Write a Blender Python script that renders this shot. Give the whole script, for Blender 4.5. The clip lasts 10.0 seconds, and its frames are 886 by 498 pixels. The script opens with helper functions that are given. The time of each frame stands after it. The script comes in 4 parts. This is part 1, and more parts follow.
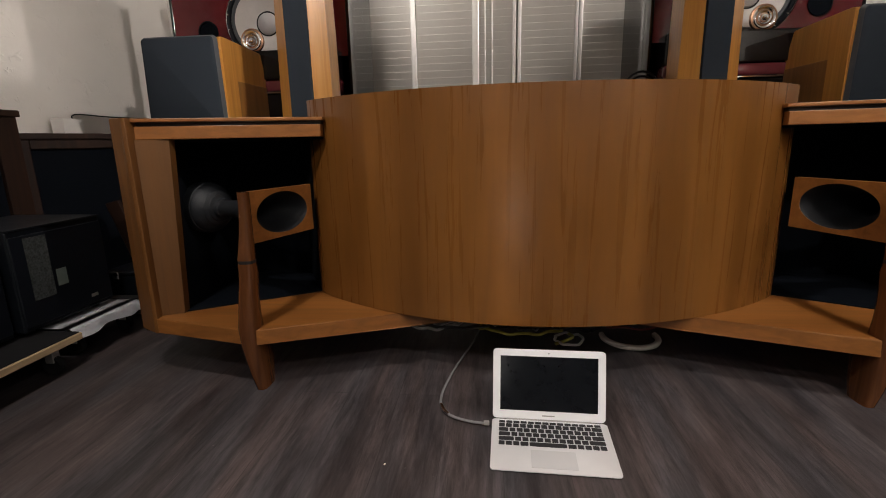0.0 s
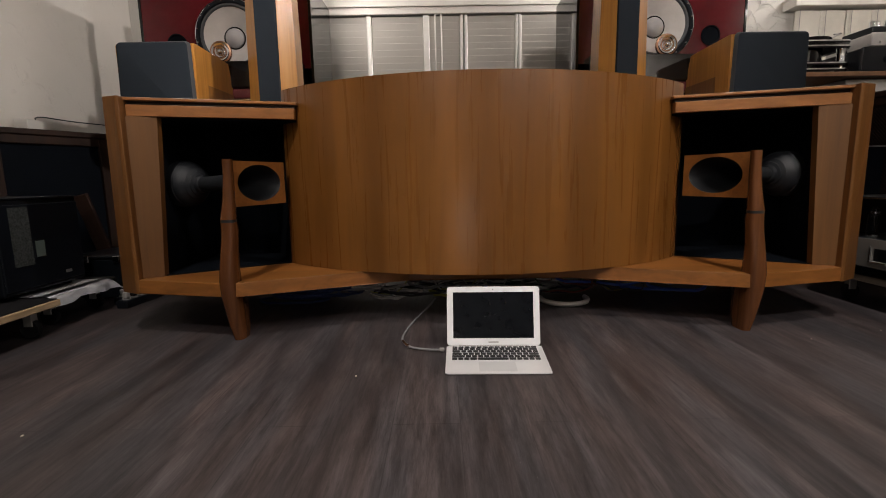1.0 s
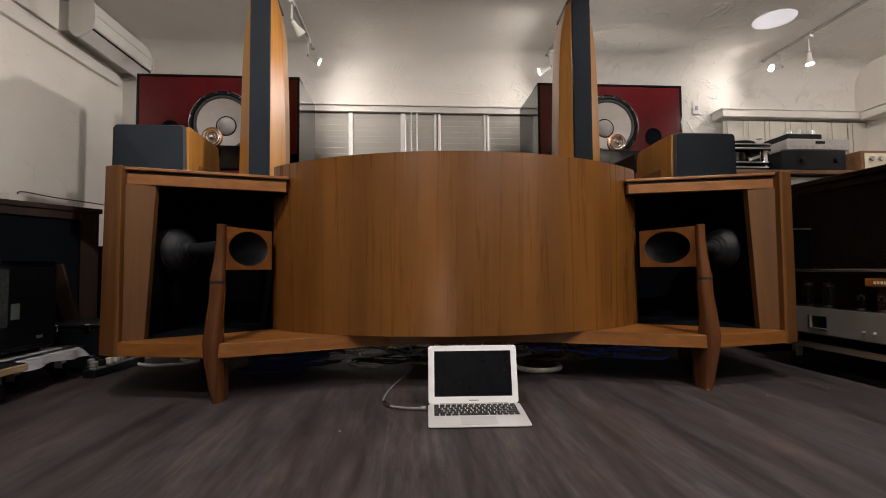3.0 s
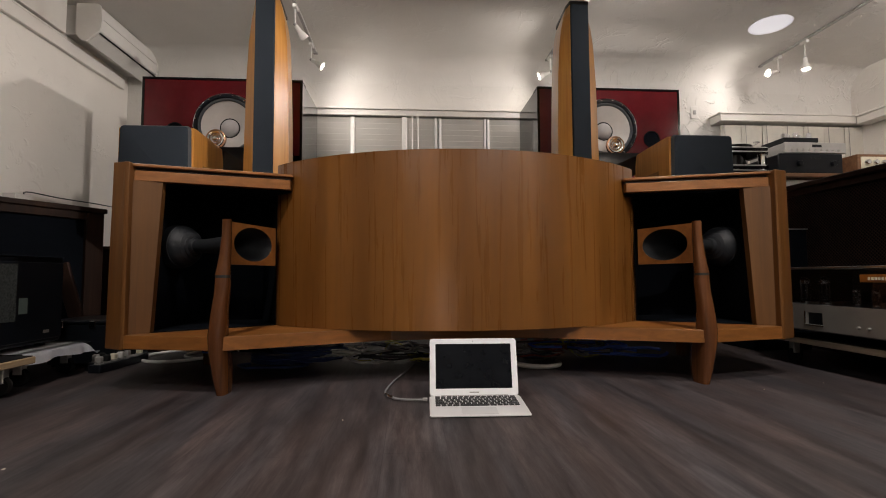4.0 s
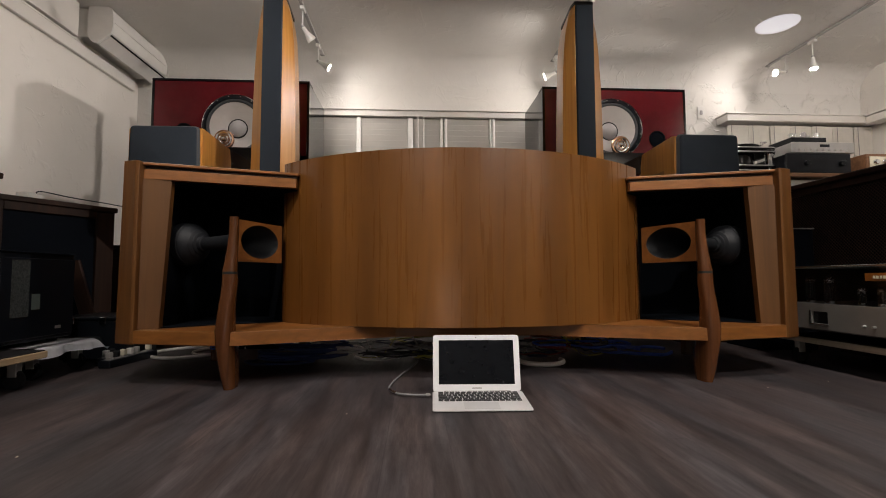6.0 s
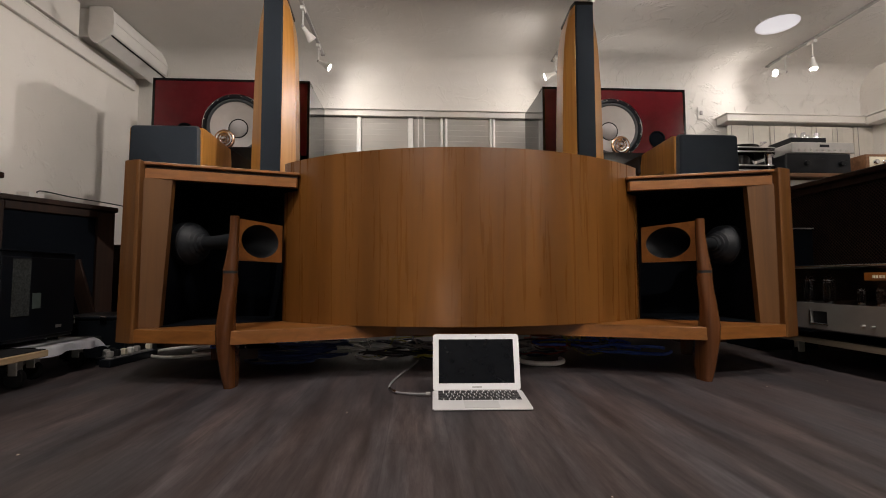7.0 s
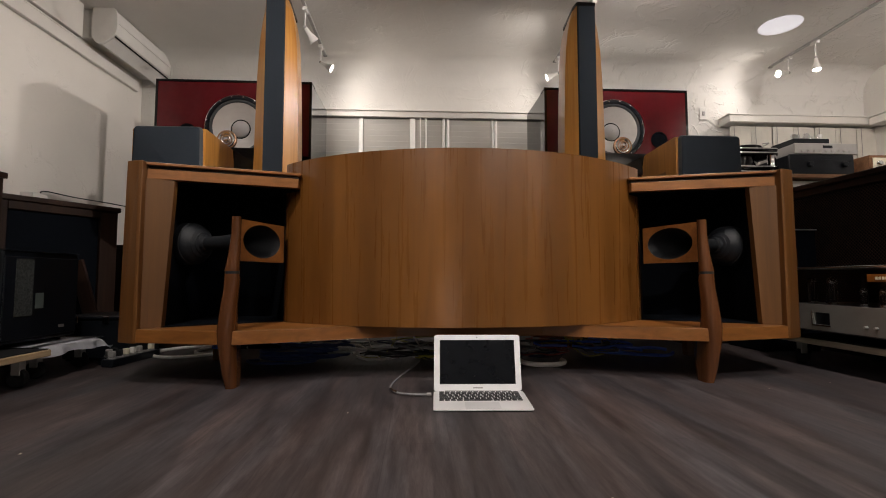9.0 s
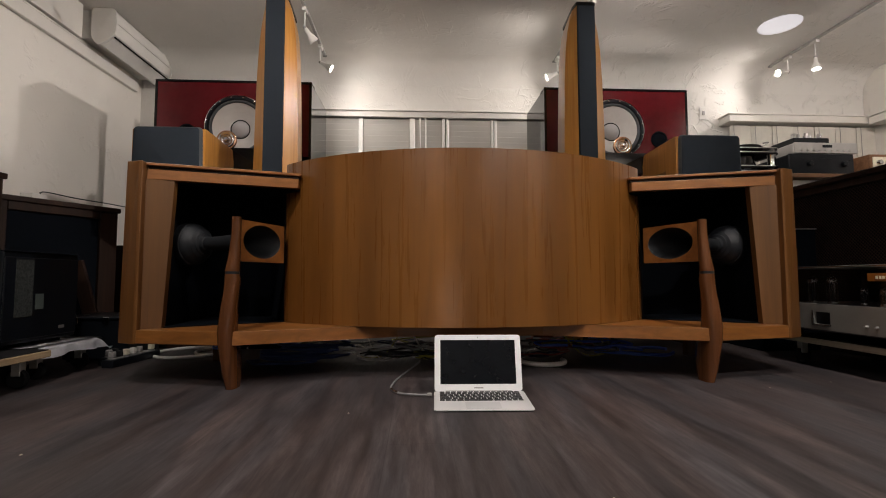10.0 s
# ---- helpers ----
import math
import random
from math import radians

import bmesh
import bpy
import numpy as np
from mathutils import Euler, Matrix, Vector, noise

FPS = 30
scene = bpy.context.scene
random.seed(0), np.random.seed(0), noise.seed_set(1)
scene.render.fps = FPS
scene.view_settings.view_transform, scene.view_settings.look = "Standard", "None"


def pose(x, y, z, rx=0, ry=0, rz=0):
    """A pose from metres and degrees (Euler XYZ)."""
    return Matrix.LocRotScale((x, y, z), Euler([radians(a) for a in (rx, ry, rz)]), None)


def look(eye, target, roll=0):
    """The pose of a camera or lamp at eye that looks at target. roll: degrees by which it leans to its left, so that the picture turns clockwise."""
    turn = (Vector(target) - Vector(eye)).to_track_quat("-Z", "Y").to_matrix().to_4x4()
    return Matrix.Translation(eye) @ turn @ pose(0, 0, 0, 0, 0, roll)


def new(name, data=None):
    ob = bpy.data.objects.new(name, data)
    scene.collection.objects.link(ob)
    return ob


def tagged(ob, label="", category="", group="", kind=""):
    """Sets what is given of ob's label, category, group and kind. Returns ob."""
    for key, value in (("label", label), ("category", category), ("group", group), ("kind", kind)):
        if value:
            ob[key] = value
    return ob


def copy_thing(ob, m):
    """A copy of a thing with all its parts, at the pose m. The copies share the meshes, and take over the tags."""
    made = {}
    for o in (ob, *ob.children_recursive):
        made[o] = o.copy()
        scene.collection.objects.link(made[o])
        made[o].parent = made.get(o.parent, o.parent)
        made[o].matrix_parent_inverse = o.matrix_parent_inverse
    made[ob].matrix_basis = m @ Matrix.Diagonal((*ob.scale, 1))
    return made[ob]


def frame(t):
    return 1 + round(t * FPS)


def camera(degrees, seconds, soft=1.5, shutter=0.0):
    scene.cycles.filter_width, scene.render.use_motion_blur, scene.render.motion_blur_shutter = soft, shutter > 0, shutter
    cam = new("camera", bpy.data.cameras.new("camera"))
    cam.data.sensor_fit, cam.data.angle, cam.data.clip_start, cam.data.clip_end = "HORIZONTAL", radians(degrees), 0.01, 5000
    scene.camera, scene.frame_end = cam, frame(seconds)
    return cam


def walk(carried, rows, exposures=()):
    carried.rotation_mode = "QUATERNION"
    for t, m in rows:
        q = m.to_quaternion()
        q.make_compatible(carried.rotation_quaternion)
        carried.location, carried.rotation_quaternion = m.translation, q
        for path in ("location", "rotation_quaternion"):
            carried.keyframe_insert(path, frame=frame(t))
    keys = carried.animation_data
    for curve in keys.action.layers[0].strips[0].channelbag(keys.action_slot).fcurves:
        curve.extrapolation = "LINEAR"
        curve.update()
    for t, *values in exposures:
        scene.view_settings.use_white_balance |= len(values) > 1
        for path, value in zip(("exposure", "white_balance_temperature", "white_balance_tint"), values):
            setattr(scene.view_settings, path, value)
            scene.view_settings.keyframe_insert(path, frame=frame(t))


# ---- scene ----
cam = camera(86.9, 10.0, 1.0)
PATH = [
    (0, (-0.187, -1.27, 0.744), (-0.379, 0.671, 0.3), -1.3),
    (0.5, (-0.193, -1.37, 0.623), (-0.262, 0.586, 0.211), -1.2),
    (1, (-0.187, -1.556, 0.544), (-0.181, 0.421, 0.243), -1.0),
    (1.5, (-0.196, -1.649, 0.516), (-0.11, 0.337, 0.303), -1.0),
    (2, (-0.215, -1.662, 0.489), (-0.081, 0.332, 0.417), -0.8),
    (2.5, (-0.233, -1.663, 0.474), (-0.088, 0.332, 0.505), -0.5),
    (4, (-0.245, -1.697, 0.411), (-0.097, 0.295, 0.526), -0.3),
    (4.5, (-0.26, -1.71, 0.402), (-0.127, 0.282, 0.519), -0.2),
    (5, (-0.255, -1.71, 0.396), (-0.129, 0.282, 0.518), -0.2),
    (5.5, (-0.235, -1.712, 0.395), (-0.114, 0.281, 0.517), -0.2),
    (7, (-0.235, -1.717, 0.391), (-0.116, 0.276, 0.514), -0.1),
    (7.5, (-0.231, -1.719, 0.389), (-0.112, 0.274, 0.513), -0.1),
    (8, (-0.232, -1.718, 0.39), (-0.119, 0.275, 0.513), -0.1),
    (8.5, (-0.232, -1.715, 0.391), (-0.119, 0.278, 0.517), -0.0),
    (9, (-0.232, -1.718, 0.391), (-0.122, 0.275, 0.517), -0.0),
    (9.5, (-0.237, -1.713, 0.389), (-0.124, 0.28, 0.516), -0.0),
    (10, (-0.234, -1.717, 0.391), (-0.123, 0.276, 0.517), -0.1),
]
walk(cam, [(t, look(eye, target, roll)) for t, eye, target, roll in PATH])

# ---- world, lights, exposure ----
world = bpy.data.worlds.new("night")
world.use_nodes = True
world.node_tree.nodes["Background"].inputs[0].default_value = (0.02, 0.022, 0.03, 1)
world.node_tree.nodes["Background"].inputs[1].default_value = 0.2
scene.world = world
scene.view_settings.exposure = 0.0

CEIL = 2.42
WARM = (1.0, 0.915, 0.85)


def spot(place, target, watts, cone=70, blend=0.8, size=0.05, colour=WARM):
    lamp = bpy.data.lights.new("spot_lamp", "SPOT")
    lamp.energy, lamp.spot_size, lamp.spot_blend, lamp.shadow_soft_size, lamp.color = watts, radians(cone), blend, size, colour
    ob = new("spot_lamp", lamp)
    ob.matrix_world = look(place, target)
    return ob


# heads: track, y along the track, target, watts, cone
TRACK_X = (-1.07, 1.04, 3.13)
HEADS = [
    (0, 2.26, (-0.45, 2.26, 1.90), 2.5, 165),
    (1, 2.36, (0.30, 2.45, 1.95), 1.6, 165),
    (2, 2.24, (-2.75, 1.70, 1.38), 270, 42),
    (2, 1.95, (3.0, 1.75, 0.6), 14, 110),
    (0, 1.70, (-0.3, 2.46, 1.25), 20, 95),
    # heads from here on are unseen: some placed by shadows, most added as fill
    (0, -0.85, (-0.80, 0.0, 0.0), 70, 100),
    (1, -0.85, (0.80, 0.0, 0.0), 82, 100),
    (0, -0.20, (-1.45, 1.5, 1.45), 27, 75),
    (1, -0.20, (1.20, 1.4, 1.35), 34, 75),
    (0, -2.0, (-0.6, -0.35, 0.0), 44, 78),
    (1, -2.0, (0.6, -0.55, 0.0), 110, 80),
    (2, 0.4, (4.2, 1.9, 2.1), 52, 140),
    (2, -0.6, (2.9, 1.9, 1.45), 26, 60),
    (1, 1.5, (0.0, 2.5, 1.8), 18, 120),
    (1, -0.55, (-2.75, 1.05, 0.93), 215, 48),
    (1, 0.25, (-1.15, 1.05, 1.30), 36, 44),
    # unseen heads added to bounce light off the south wall and graze the ceiling
    (0, -2.85, (-0.9, -3.6, 2.2), 40, 160),
    (1, -2.85, (1.2, -3.6, 2.2), 40, 160),
    (2, -2.85, (3.2, -3.6, 2.2), 50, 160),
    (0, 0.75, (-1.7, 2.2, 2.36), 16, 150),
    (1, 0.70, (2.6, 2.2, 2.36), 42, 150),
]
# light scattered sideways out of two bulbs near the back wall: head, target, watts
SPILL = [(2, (2.20, 2.60, 1.92), 10), (0, (-0.64, 2.60, 1.93), 5.5)]

# ---- materials ----


def shader(name):
    m = bpy.data.materials.new(name)
    m.use_nodes = True
    return m, m.node_tree, m.node_tree.nodes["Principled BSDF"]


def link(t, a, b):
    t.links.new(a, b)


def coords(t, scale=(1, 1, 1), rot=(0, 0, 0)):
    tc = t.nodes.new("ShaderNodeTexCoord")
    mp = t.nodes.new("ShaderNodeMapping")
    mp.inputs["Scale"].default_value = scale
    mp.inputs["Rotation"].default_value = rot
    link(t, tc.outputs["Object"], mp.inputs[0])
    return mp.outputs[0]


def noisy(t, vec, scale, detail=4.0, rough=0.55, dist=0.0):
    n = t.nodes.new("ShaderNodeTexNoise")
    n.inputs["Scale"].default_value, n.inputs["Detail"].default_value = scale, detail
    n.inputs["Roughness"].default_value, n.inputs["Distortion"].default_value = rough, dist
    link(t, vec, n.inputs["Vector"])
    return n.outputs["Fac"]


def ramp(t, fac, stops):
    r = t.nodes.new("ShaderNodeValToRGB")
    e = r.color_ramp.elements
    while len(e) < len(stops):
        e.new(0.5)
    for k, (p, c) in enumerate(stops):
        e[k].position, e[k].color = p, (*c, 1) if len(c) == 3 else c
    link(t, fac, r.inputs[0])
    return r.outputs["Color"]


def blend(t, mode, fac, a, b):
    m = t.nodes.new("ShaderNodeMix")
    m.data_type, m.blend_type = "RGBA", mode
    if isinstance(fac, float):
        m.inputs["Factor"].default_value = fac
    else:
        link(t, fac, m.inputs["Factor"])
    for sock, v in ((m.inputs["A"], a), (m.inputs["B"], b)):
        if isinstance(v, tuple):
            sock.default_value = (*v, 1)
        else:
            link(t, v, sock)
    return m.outputs["Result"]


def bump(t, p, height, strength, distance=0.01):
    b = t.nodes.new("ShaderNodeBump")
    b.inputs["Strength"].default_value, b.inputs["Distance"].default_value = strength, distance
    link(t, height, b.inputs["Height"])
    link(t, b.outputs[0], p.inputs["Normal"])


def remap(t, fac, lo, hi):
    m = t.nodes.new("ShaderNodeMapRange")
    m.inputs["To Min"].default_value, m.inputs["To Max"].default_value = lo, hi
    link(t, fac, m.inputs["Value"])
    return m.outputs[0]


def wood(name, dark, mid, light, grain="z", rough=(0.32, 0.45), leaf=7.0, contrast=1.0, coat=0.0):
    """Veneer: fine streaks along the grain, broad leaves of tone across it, small pores."""
    m, t, p = shader(name)
    fine = {"z": (1, 1, 0.035), "x": (0.035, 1, 1), "y": (1, 0.035, 1)}[grain]
    v = coords(t, fine)
    streak = noisy(t, v, 42, 5, 0.6, 0.6)
    broad = noisy(t, coords(t, tuple(0.02 if q < 0.5 else 1 for q in fine)), leaf, 2, 0.4)
    wave = noisy(t, coords(t, tuple(0.12 if q < 0.5 else 1 for q in fine)), 14, 3, 0.5, 1.2)
    c = ramp(t, streak, [(0.25, dark), (0.5, mid), (0.78, light)])
    tone = ramp(t, broad, [(0.32, (0.70, 0.66, 0.60)), (0.5, (0.95, 0.95, 0.95)), (0.68, (1.22, 1.22, 1.2))])
    c = blend(t, "MULTIPLY", 0.85 * contrast, c, tone)
    tone2 = ramp(t, wave, [(0.35, (0.8, 0.78, 0.74)), (0.65, (1.12, 1.12, 1.12))])
    c = blend(t, "MULTIPLY", 0.6 * contrast, c, tone2)
    link(t, c, p.inputs["Base Color"])
    link(t, remap(t, streak, *rough), p.inputs["Roughness"])
    p.inputs["Coat Weight"].default_value, p.inputs["Coat Roughness"].default_value = coat, 0.25
    bump(t, p, streak, 0.025, 0.002)
    return m


def plain(name, colour, rough=0.5, metal=0.0, vary=0.12, scale=14.0, relief=0.0, relief_scale=90.0, coat=0.0, spec=0.5):
    m, t, p = shader(name)
    n = noisy(t, coords(t), scale, 5, 0.6)
    lo, hi = tuple(q * (1 - vary) for q in colour), tuple(min(1, q * (1 + vary)) for q in colour)
    link(t, ramp(t, n, [(0.3, lo), (0.7, hi)]), p.inputs["Base Color"])
    link(t, remap(t, n, max(0.02, rough - 0.06), min(1, rough + 0.06)), p.inputs["Roughness"])
    p.inputs["Metallic"].default_value = metal
    p.inputs["Specular IOR Level"].default_value = spec
    p.inputs["Coat Weight"].default_value, p.inputs["Coat Roughness"].default_value = coat, 0.04
    if relief:
        bump(t, p, noisy(t, coords(t), relief_scale, 3), relief, 0.002)
    return m


def glowing(name, colour, power):
    m, t, p = shader(name)
    p.inputs["Base Color"].default_value = (*colour, 1)
    p.inputs["Emission Color"].default_value = (*colour, 1)
    p.inputs["Emission Strength"].default_value = power
    return m


def plaster(name, colour, strokes=0.5, bare=0.5, rough_from=None):
    """Hand-trowelled plaster: soft swells, fine grit and scattered trowel strokes with a sharp lip on one side."""
    m, t, p = shader(name)
    v = coords(t)
    big = noisy(t, v, 1.3, 4, 0.55)
    c = ramp(t, big, [(0.3, tuple(q * 0.90 for q in colour)), (0.7, colour)])
    link(t, c, p.inputs["Base Color"])
    p.inputs["Roughness"].default_value = 0.6
    lip = [(0.475, (0, 0, 0)), (0.50, (1, 1, 1)), (0.53, (0.3, 0.3, 0.3)), (0.60, (0, 0, 0))]
    total = None
    for k, (size, turn) in enumerate(((3.2, 0.4), (5.5, 1.3))):
        w = coords(t, (1, 1, 1), (turn, turn * 0.7, turn))
        line = ramp(t, noisy(t, w, size, 3.5, 0.55, 0.7), lip)
        gate = ramp(t, noisy(t, w, size * 1.25, 2, 0.5, 0.3), [(bare, (0, 0, 0)), (bare + 0.07, (1, 1, 1))])
        one = blend(t, "MULTIPLY", 1.0, line, gate)
        total = one if total is None else blend(t, "ADD", 0.7, total, one)
    if rough_from is not None:
        sep = t.nodes.new("ShaderNodeSeparateXYZ")
        link(t, v, sep.inputs[0])
        far = t.nodes.new("ShaderNodeMapRange")
        far.inputs["From Min"].default_value, far.inputs["From Max"].default_value = rough_from, rough_from + 0.8
        far.inputs["To Min"].default_value = 0.22
        link(t, sep.outputs[0], far.inputs["Value"])
        total = blend(t, "MULTIPLY", 1.0, total, far.outputs[0])
    swell = noisy(t, v, 7, 4, 0.5, 0.5)
    mixed = blend(t, "MIX", 0.30, total, swell)
    grit = noisy(t, v, 75, 3)
    mixed = blend(t, "MIX", 0.07, mixed, grit)
    bump(t, p, mixed, strokes, 0.014)
    return m


def floor_material():
    m, t, p = shader("dark_vinyl_planks")
    tc = t.nodes.new("ShaderNodeTexCoord")
    mp = t.nodes.new("ShaderNodeMapping")
    mp.inputs["Rotation"].default_value = (0, 0, radians(90))
    link(t, tc.outputs["Object"], mp.inputs[0])
    br = t.nodes.new("ShaderNodeTexBrick")
    br.inputs["Color1"].default_value, br.inputs["Color2"].default_value = (0.82, 0.82, 0.82, 1), (1.14, 1.1, 1.08, 1)
    br.inputs["Mortar"].default_value = (0.6, 0.6, 0.6, 1)
    br.inputs["Scale"].default_value = 1.0
    br.inputs["Brick Width"].default_value, br.inputs["Row Height"].default_value = 0.92, 0.152
    br.inputs["Mortar Size"].default_value = 0.0012
    br.offset = 0.37
    link(t, mp.outputs[0], br.inputs["Vector"])
    v = coords(t, (1, 0.10, 1))
    streak = noisy(t, v, 58, 9, 0.75, 0.2)
    broad = noisy(t, coords(t, (1, 0.09, 1)), 15.0, 4, 0.6, 0.3)
    hue = noisy(t, coords(t, (1, 0.16, 1), (0, 0, 0.02)), 9.0, 2, 0.5)
    scratch = noisy(t, coords(t, (1, 0.03, 1), (0, 0, 0.35)), 90, 3, 0.6)
    c = ramp(t, streak, [(0.30, (0.0160, 0.0138, 0.0145)), (0.47, (0.0440, 0.0378, 0.0390)), (0.72, (0.088, 0.0762, 0.0780))])
    c = blend(t, "MULTIPLY", 0.8, c, br.outputs["Color"])
    c = blend(t, "MULTIPLY", 0.85, c, ramp(t, broad, [(0.32, (0.52, 0.50, 0.50)), (0.5, (1.0, 1.0, 1.0)), (0.68, (1.5, 1.46, 1.44))]))
    c = blend(t, "MULTIPLY", 0.65, c, ramp(t, hue, [(0.38, (0.88, 0.98, 1.08)), (0.62, (1.12, 0.98, 0.93))]))
    c = blend(t, "MIX", ramp(t, scratch, [(0.70, (0, 0, 0)), (0.78, (0.25, 0.25, 0.25))]), c, (0.16, 0.14, 0.135))
    speck = noisy(t, coords(t), 130, 1, 0.4)
    c = blend(t, "MIX", ramp(t, speck, [(0.80, (0, 0, 0)), (0.84, (0.35, 0.35, 0.35))]), c, (0.3, 0.28, 0.26))
    link(t, c, p.inputs["Base Color"])
    link(t, remap(t, broad, 0.34, 0.58), p.inputs["Roughness"])
    p.inputs["Specular IOR Level"].default_value = 0.4
    bump(t, p, streak, 0.2, 0.002)
    return m


def weave(name, colour, rough=0.9, pitch=700.0):
    m, t, p = shader(name)
    n = noisy(t, coords(t), pitch, 1)
    soft = noisy(t, coords(t), 6, 3)
    c = ramp(t, n, [(0.3, tuple(q * 0.75 for q in colour)), (0.7, tuple(q * 1.25 for q in colour))])
    c = blend(t, "MULTIPLY", 0.5, c, ramp(t, soft, [(0.3, (0.85, 0.85, 0.85)), (0.7, (1.1, 1.1, 1.1))]))
    link(t, c, p.inputs["Base Color"])
    p.inputs["Roughness"].default_value = rough
    p.inputs["Specular IOR Level"].default_value = 0.25
    bump(t, p, n, 0.25, 0.001)
    return m


def glass_material(name, tint=(1, 1, 1), rough=0.02):
    m, t, p = shader(name)
    p.inputs["Base Color"].default_value = (*tint, 1)
    p.inputs["Roughness"].default_value = rough
    p.inputs["Transmission Weight"].default_value = 1.0
    p.inputs["IOR"].default_value = 1.45
    return m


WALNUT = wood("walnut_veneer", (0.140, 0.053, 0.0100), (0.177, 0.069, 0.0136), (0.192, 0.0765, 0.0155), "z", (0.24, 0.32), 6.5, 0.95, 0.3)
WALNUT_X = wood("walnut_board", (0.172, 0.063, 0.0135), (0.235, 0.088, 0.019), (0.30, 0.116, 0.027), "x", (0.34, 0.46), 6.0, 0.7)
WALNUT_LEG = wood("walnut_solid", (0.066, 0.023, 0.008), (0.104, 0.037, 0.0125), (0.15, 0.057, 0.020), "z", (0.2, 0.3), 9.0)
# cherry darkened for the shaded recess in the boxy loudspeakers' sides
CHERRY_SHADE = wood("cherry_veneer_shaded", (0.20, 0.085, 0.020), (0.27, 0.12, 0.030), (0.33, 0.155, 0.042), "z", (0.3, 0.42), 5.0, 0.6, 0.2)
CHERRY = wood("cherry_veneer", (0.41, 0.172, 0.032), (0.54, 0.245, 0.050), (0.62, 0.305, 0.072), "z", (0.25, 0.36), 5.0, 0.6, 0.3)
DARK_WOOD = wood("dark_stained_wood", (0.010, 0.0042, 0.0026), (0.019, 0.008, 0.0045), (0.032, 0.014, 0.0075), "z", (0.55, 0.7), 6.0)
DARK_WOOD.node_tree.nodes["Principled BSDF"].inputs["Specular IOR Level"].default_value = 0.2
WALNUT_FRAME = wood("walnut_frame", (0.092, 0.036, 0.0075), (0.120, 0.049, 0.0105), (0.150, 0.064, 0.015), "z", (0.42, 0.55), 6.0, 0.7)
RACK_WOOD = wood("rack_wood", (0.14, 0.065, 0.028), (0.20, 0.095, 0.045), (0.27, 0.14, 0.07), "x", (0.4, 0.55), 6.0)
PLYWOOD = wood("plywood", (0.45, 0.32, 0.18), (0.56, 0.41, 0.25), (0.64, 0.49, 0.32), "y", (0.5, 0.65), 8.0)
PALE_WOOD = wood("pale_grey_wood", (0.24, 0.20, 0.16), (0.32, 0.27, 0.22), (0.40, 0.34, 0.28), "y", (0.5, 0.65), 8.0)
WALNUT_END = wood("walnut_end", (0.096, 0.036, 0.0078), (0.134, 0.053, 0.0118), (0.175, 0.073, 0.0175), "z", (0.38, 0.5), 6.0, 0.7)
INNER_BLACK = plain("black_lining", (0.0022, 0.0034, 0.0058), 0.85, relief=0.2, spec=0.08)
GAP_SHADOW = plain("gap_shadow_brown", (0.03, 0.012, 0.005), 0.6)
POLISHED = plain("polished_aluminium", (0.82, 0.82, 0.83), 0.22, metal=1.0, vary=0.05)
HORN_DARK = plain("horn_flare_enamel", (0.0065, 0.0078, 0.010), 0.68, spec=0.3, relief=0.3, relief_scale=260, vary=0.2)
HORN_BLACK = plain("horn_enamel", (0.0085, 0.010, 0.0128), 0.55, spec=0.35, relief=0.35, relief_scale=260, vary=0.2)
GRILLE = weave("grey_grille_cloth", (0.024, 0.031, 0.041))
GRILLE_EDGE = plain("grey_grille_edge", (0.055, 0.06, 0.068), 0.6)
RED = plain("red_lacquer", (0.090, 0.0045, 0.008), 0.25, vary=0.3, scale=3.0, coat=0.45)
MAROON = plain("maroon_lacquer", (0.16, 0.03, 0.04), 0.2, coat=0.8)
PIANO = plain("black_lacquer", (0.005, 0.0042, 0.005), 0.09, coat=0.25, spec=0.3)
BROWN_EDGE = plain("brown_black_edge", (0.03, 0.012, 0.009), 0.3, coat=0.4)
CONE = plain("paper_cone", (0.52, 0.50, 0.48), 0.8, vary=0.06, relief=0.1)
DUST_CAP = plain("dust_cap", (0.40, 0.39, 0.39), 0.6, vary=0.05)
CHROME = plain("chrome", (0.75, 0.75, 0.76), 0.12, 1.0, vary=0.03)
COPPER = plain("copper", (0.55, 0.33, 0.22), 0.25, 1.0)
RUBBER = plain("black_rubber", (0.010, 0.010, 0.011), 0.7, spec=0.25)
BLACK_PAINT = plain("black_paint", (0.0042, 0.0058, 0.0085), 0.42, relief=0.1, spec=0.3)
BLACK_METAL = plain("black_metal", (0.0065, 0.008, 0.0115), 0.3, 0.1, spec=0.35)
PERFORATED = plain("perforated_black", (0.036, 0.040, 0.040), 0.42, vary=0.97, scale=150)
SILVER = plain("brushed_silver", (0.50, 0.49, 0.48), 0.40, 0.7, vary=0.05)
ALU = plain("aluminium", (0.72, 0.72, 0.73), 0.42, 0.35, vary=0.02)
PAD = plain("touchpad_glass", (0.60, 0.60, 0.61), 0.35, 0.2, vary=0.02)
BEZEL = plain("white_bezel", (0.80, 0.80, 0.82), 0.35, 0.0, vary=0.02)
SCREEN = plain("screen_glass", (0.006, 0.007, 0.009), 0.14, vary=0.18, scale=22, spec=0.25)
KEY = plain("key_plastic", (0.014, 0.014, 0.016), 0.5)
WHITE_PLASTIC = plain("white_plastic", (0.72, 0.70, 0.67), 0.4, vary=0.03)
TRACK = plain("track_metal", (0.42, 0.41, 0.40), 0.4)
GREY_PLASTIC = plain("grey_plastic", (0.30, 0.29, 0.28), 0.45)
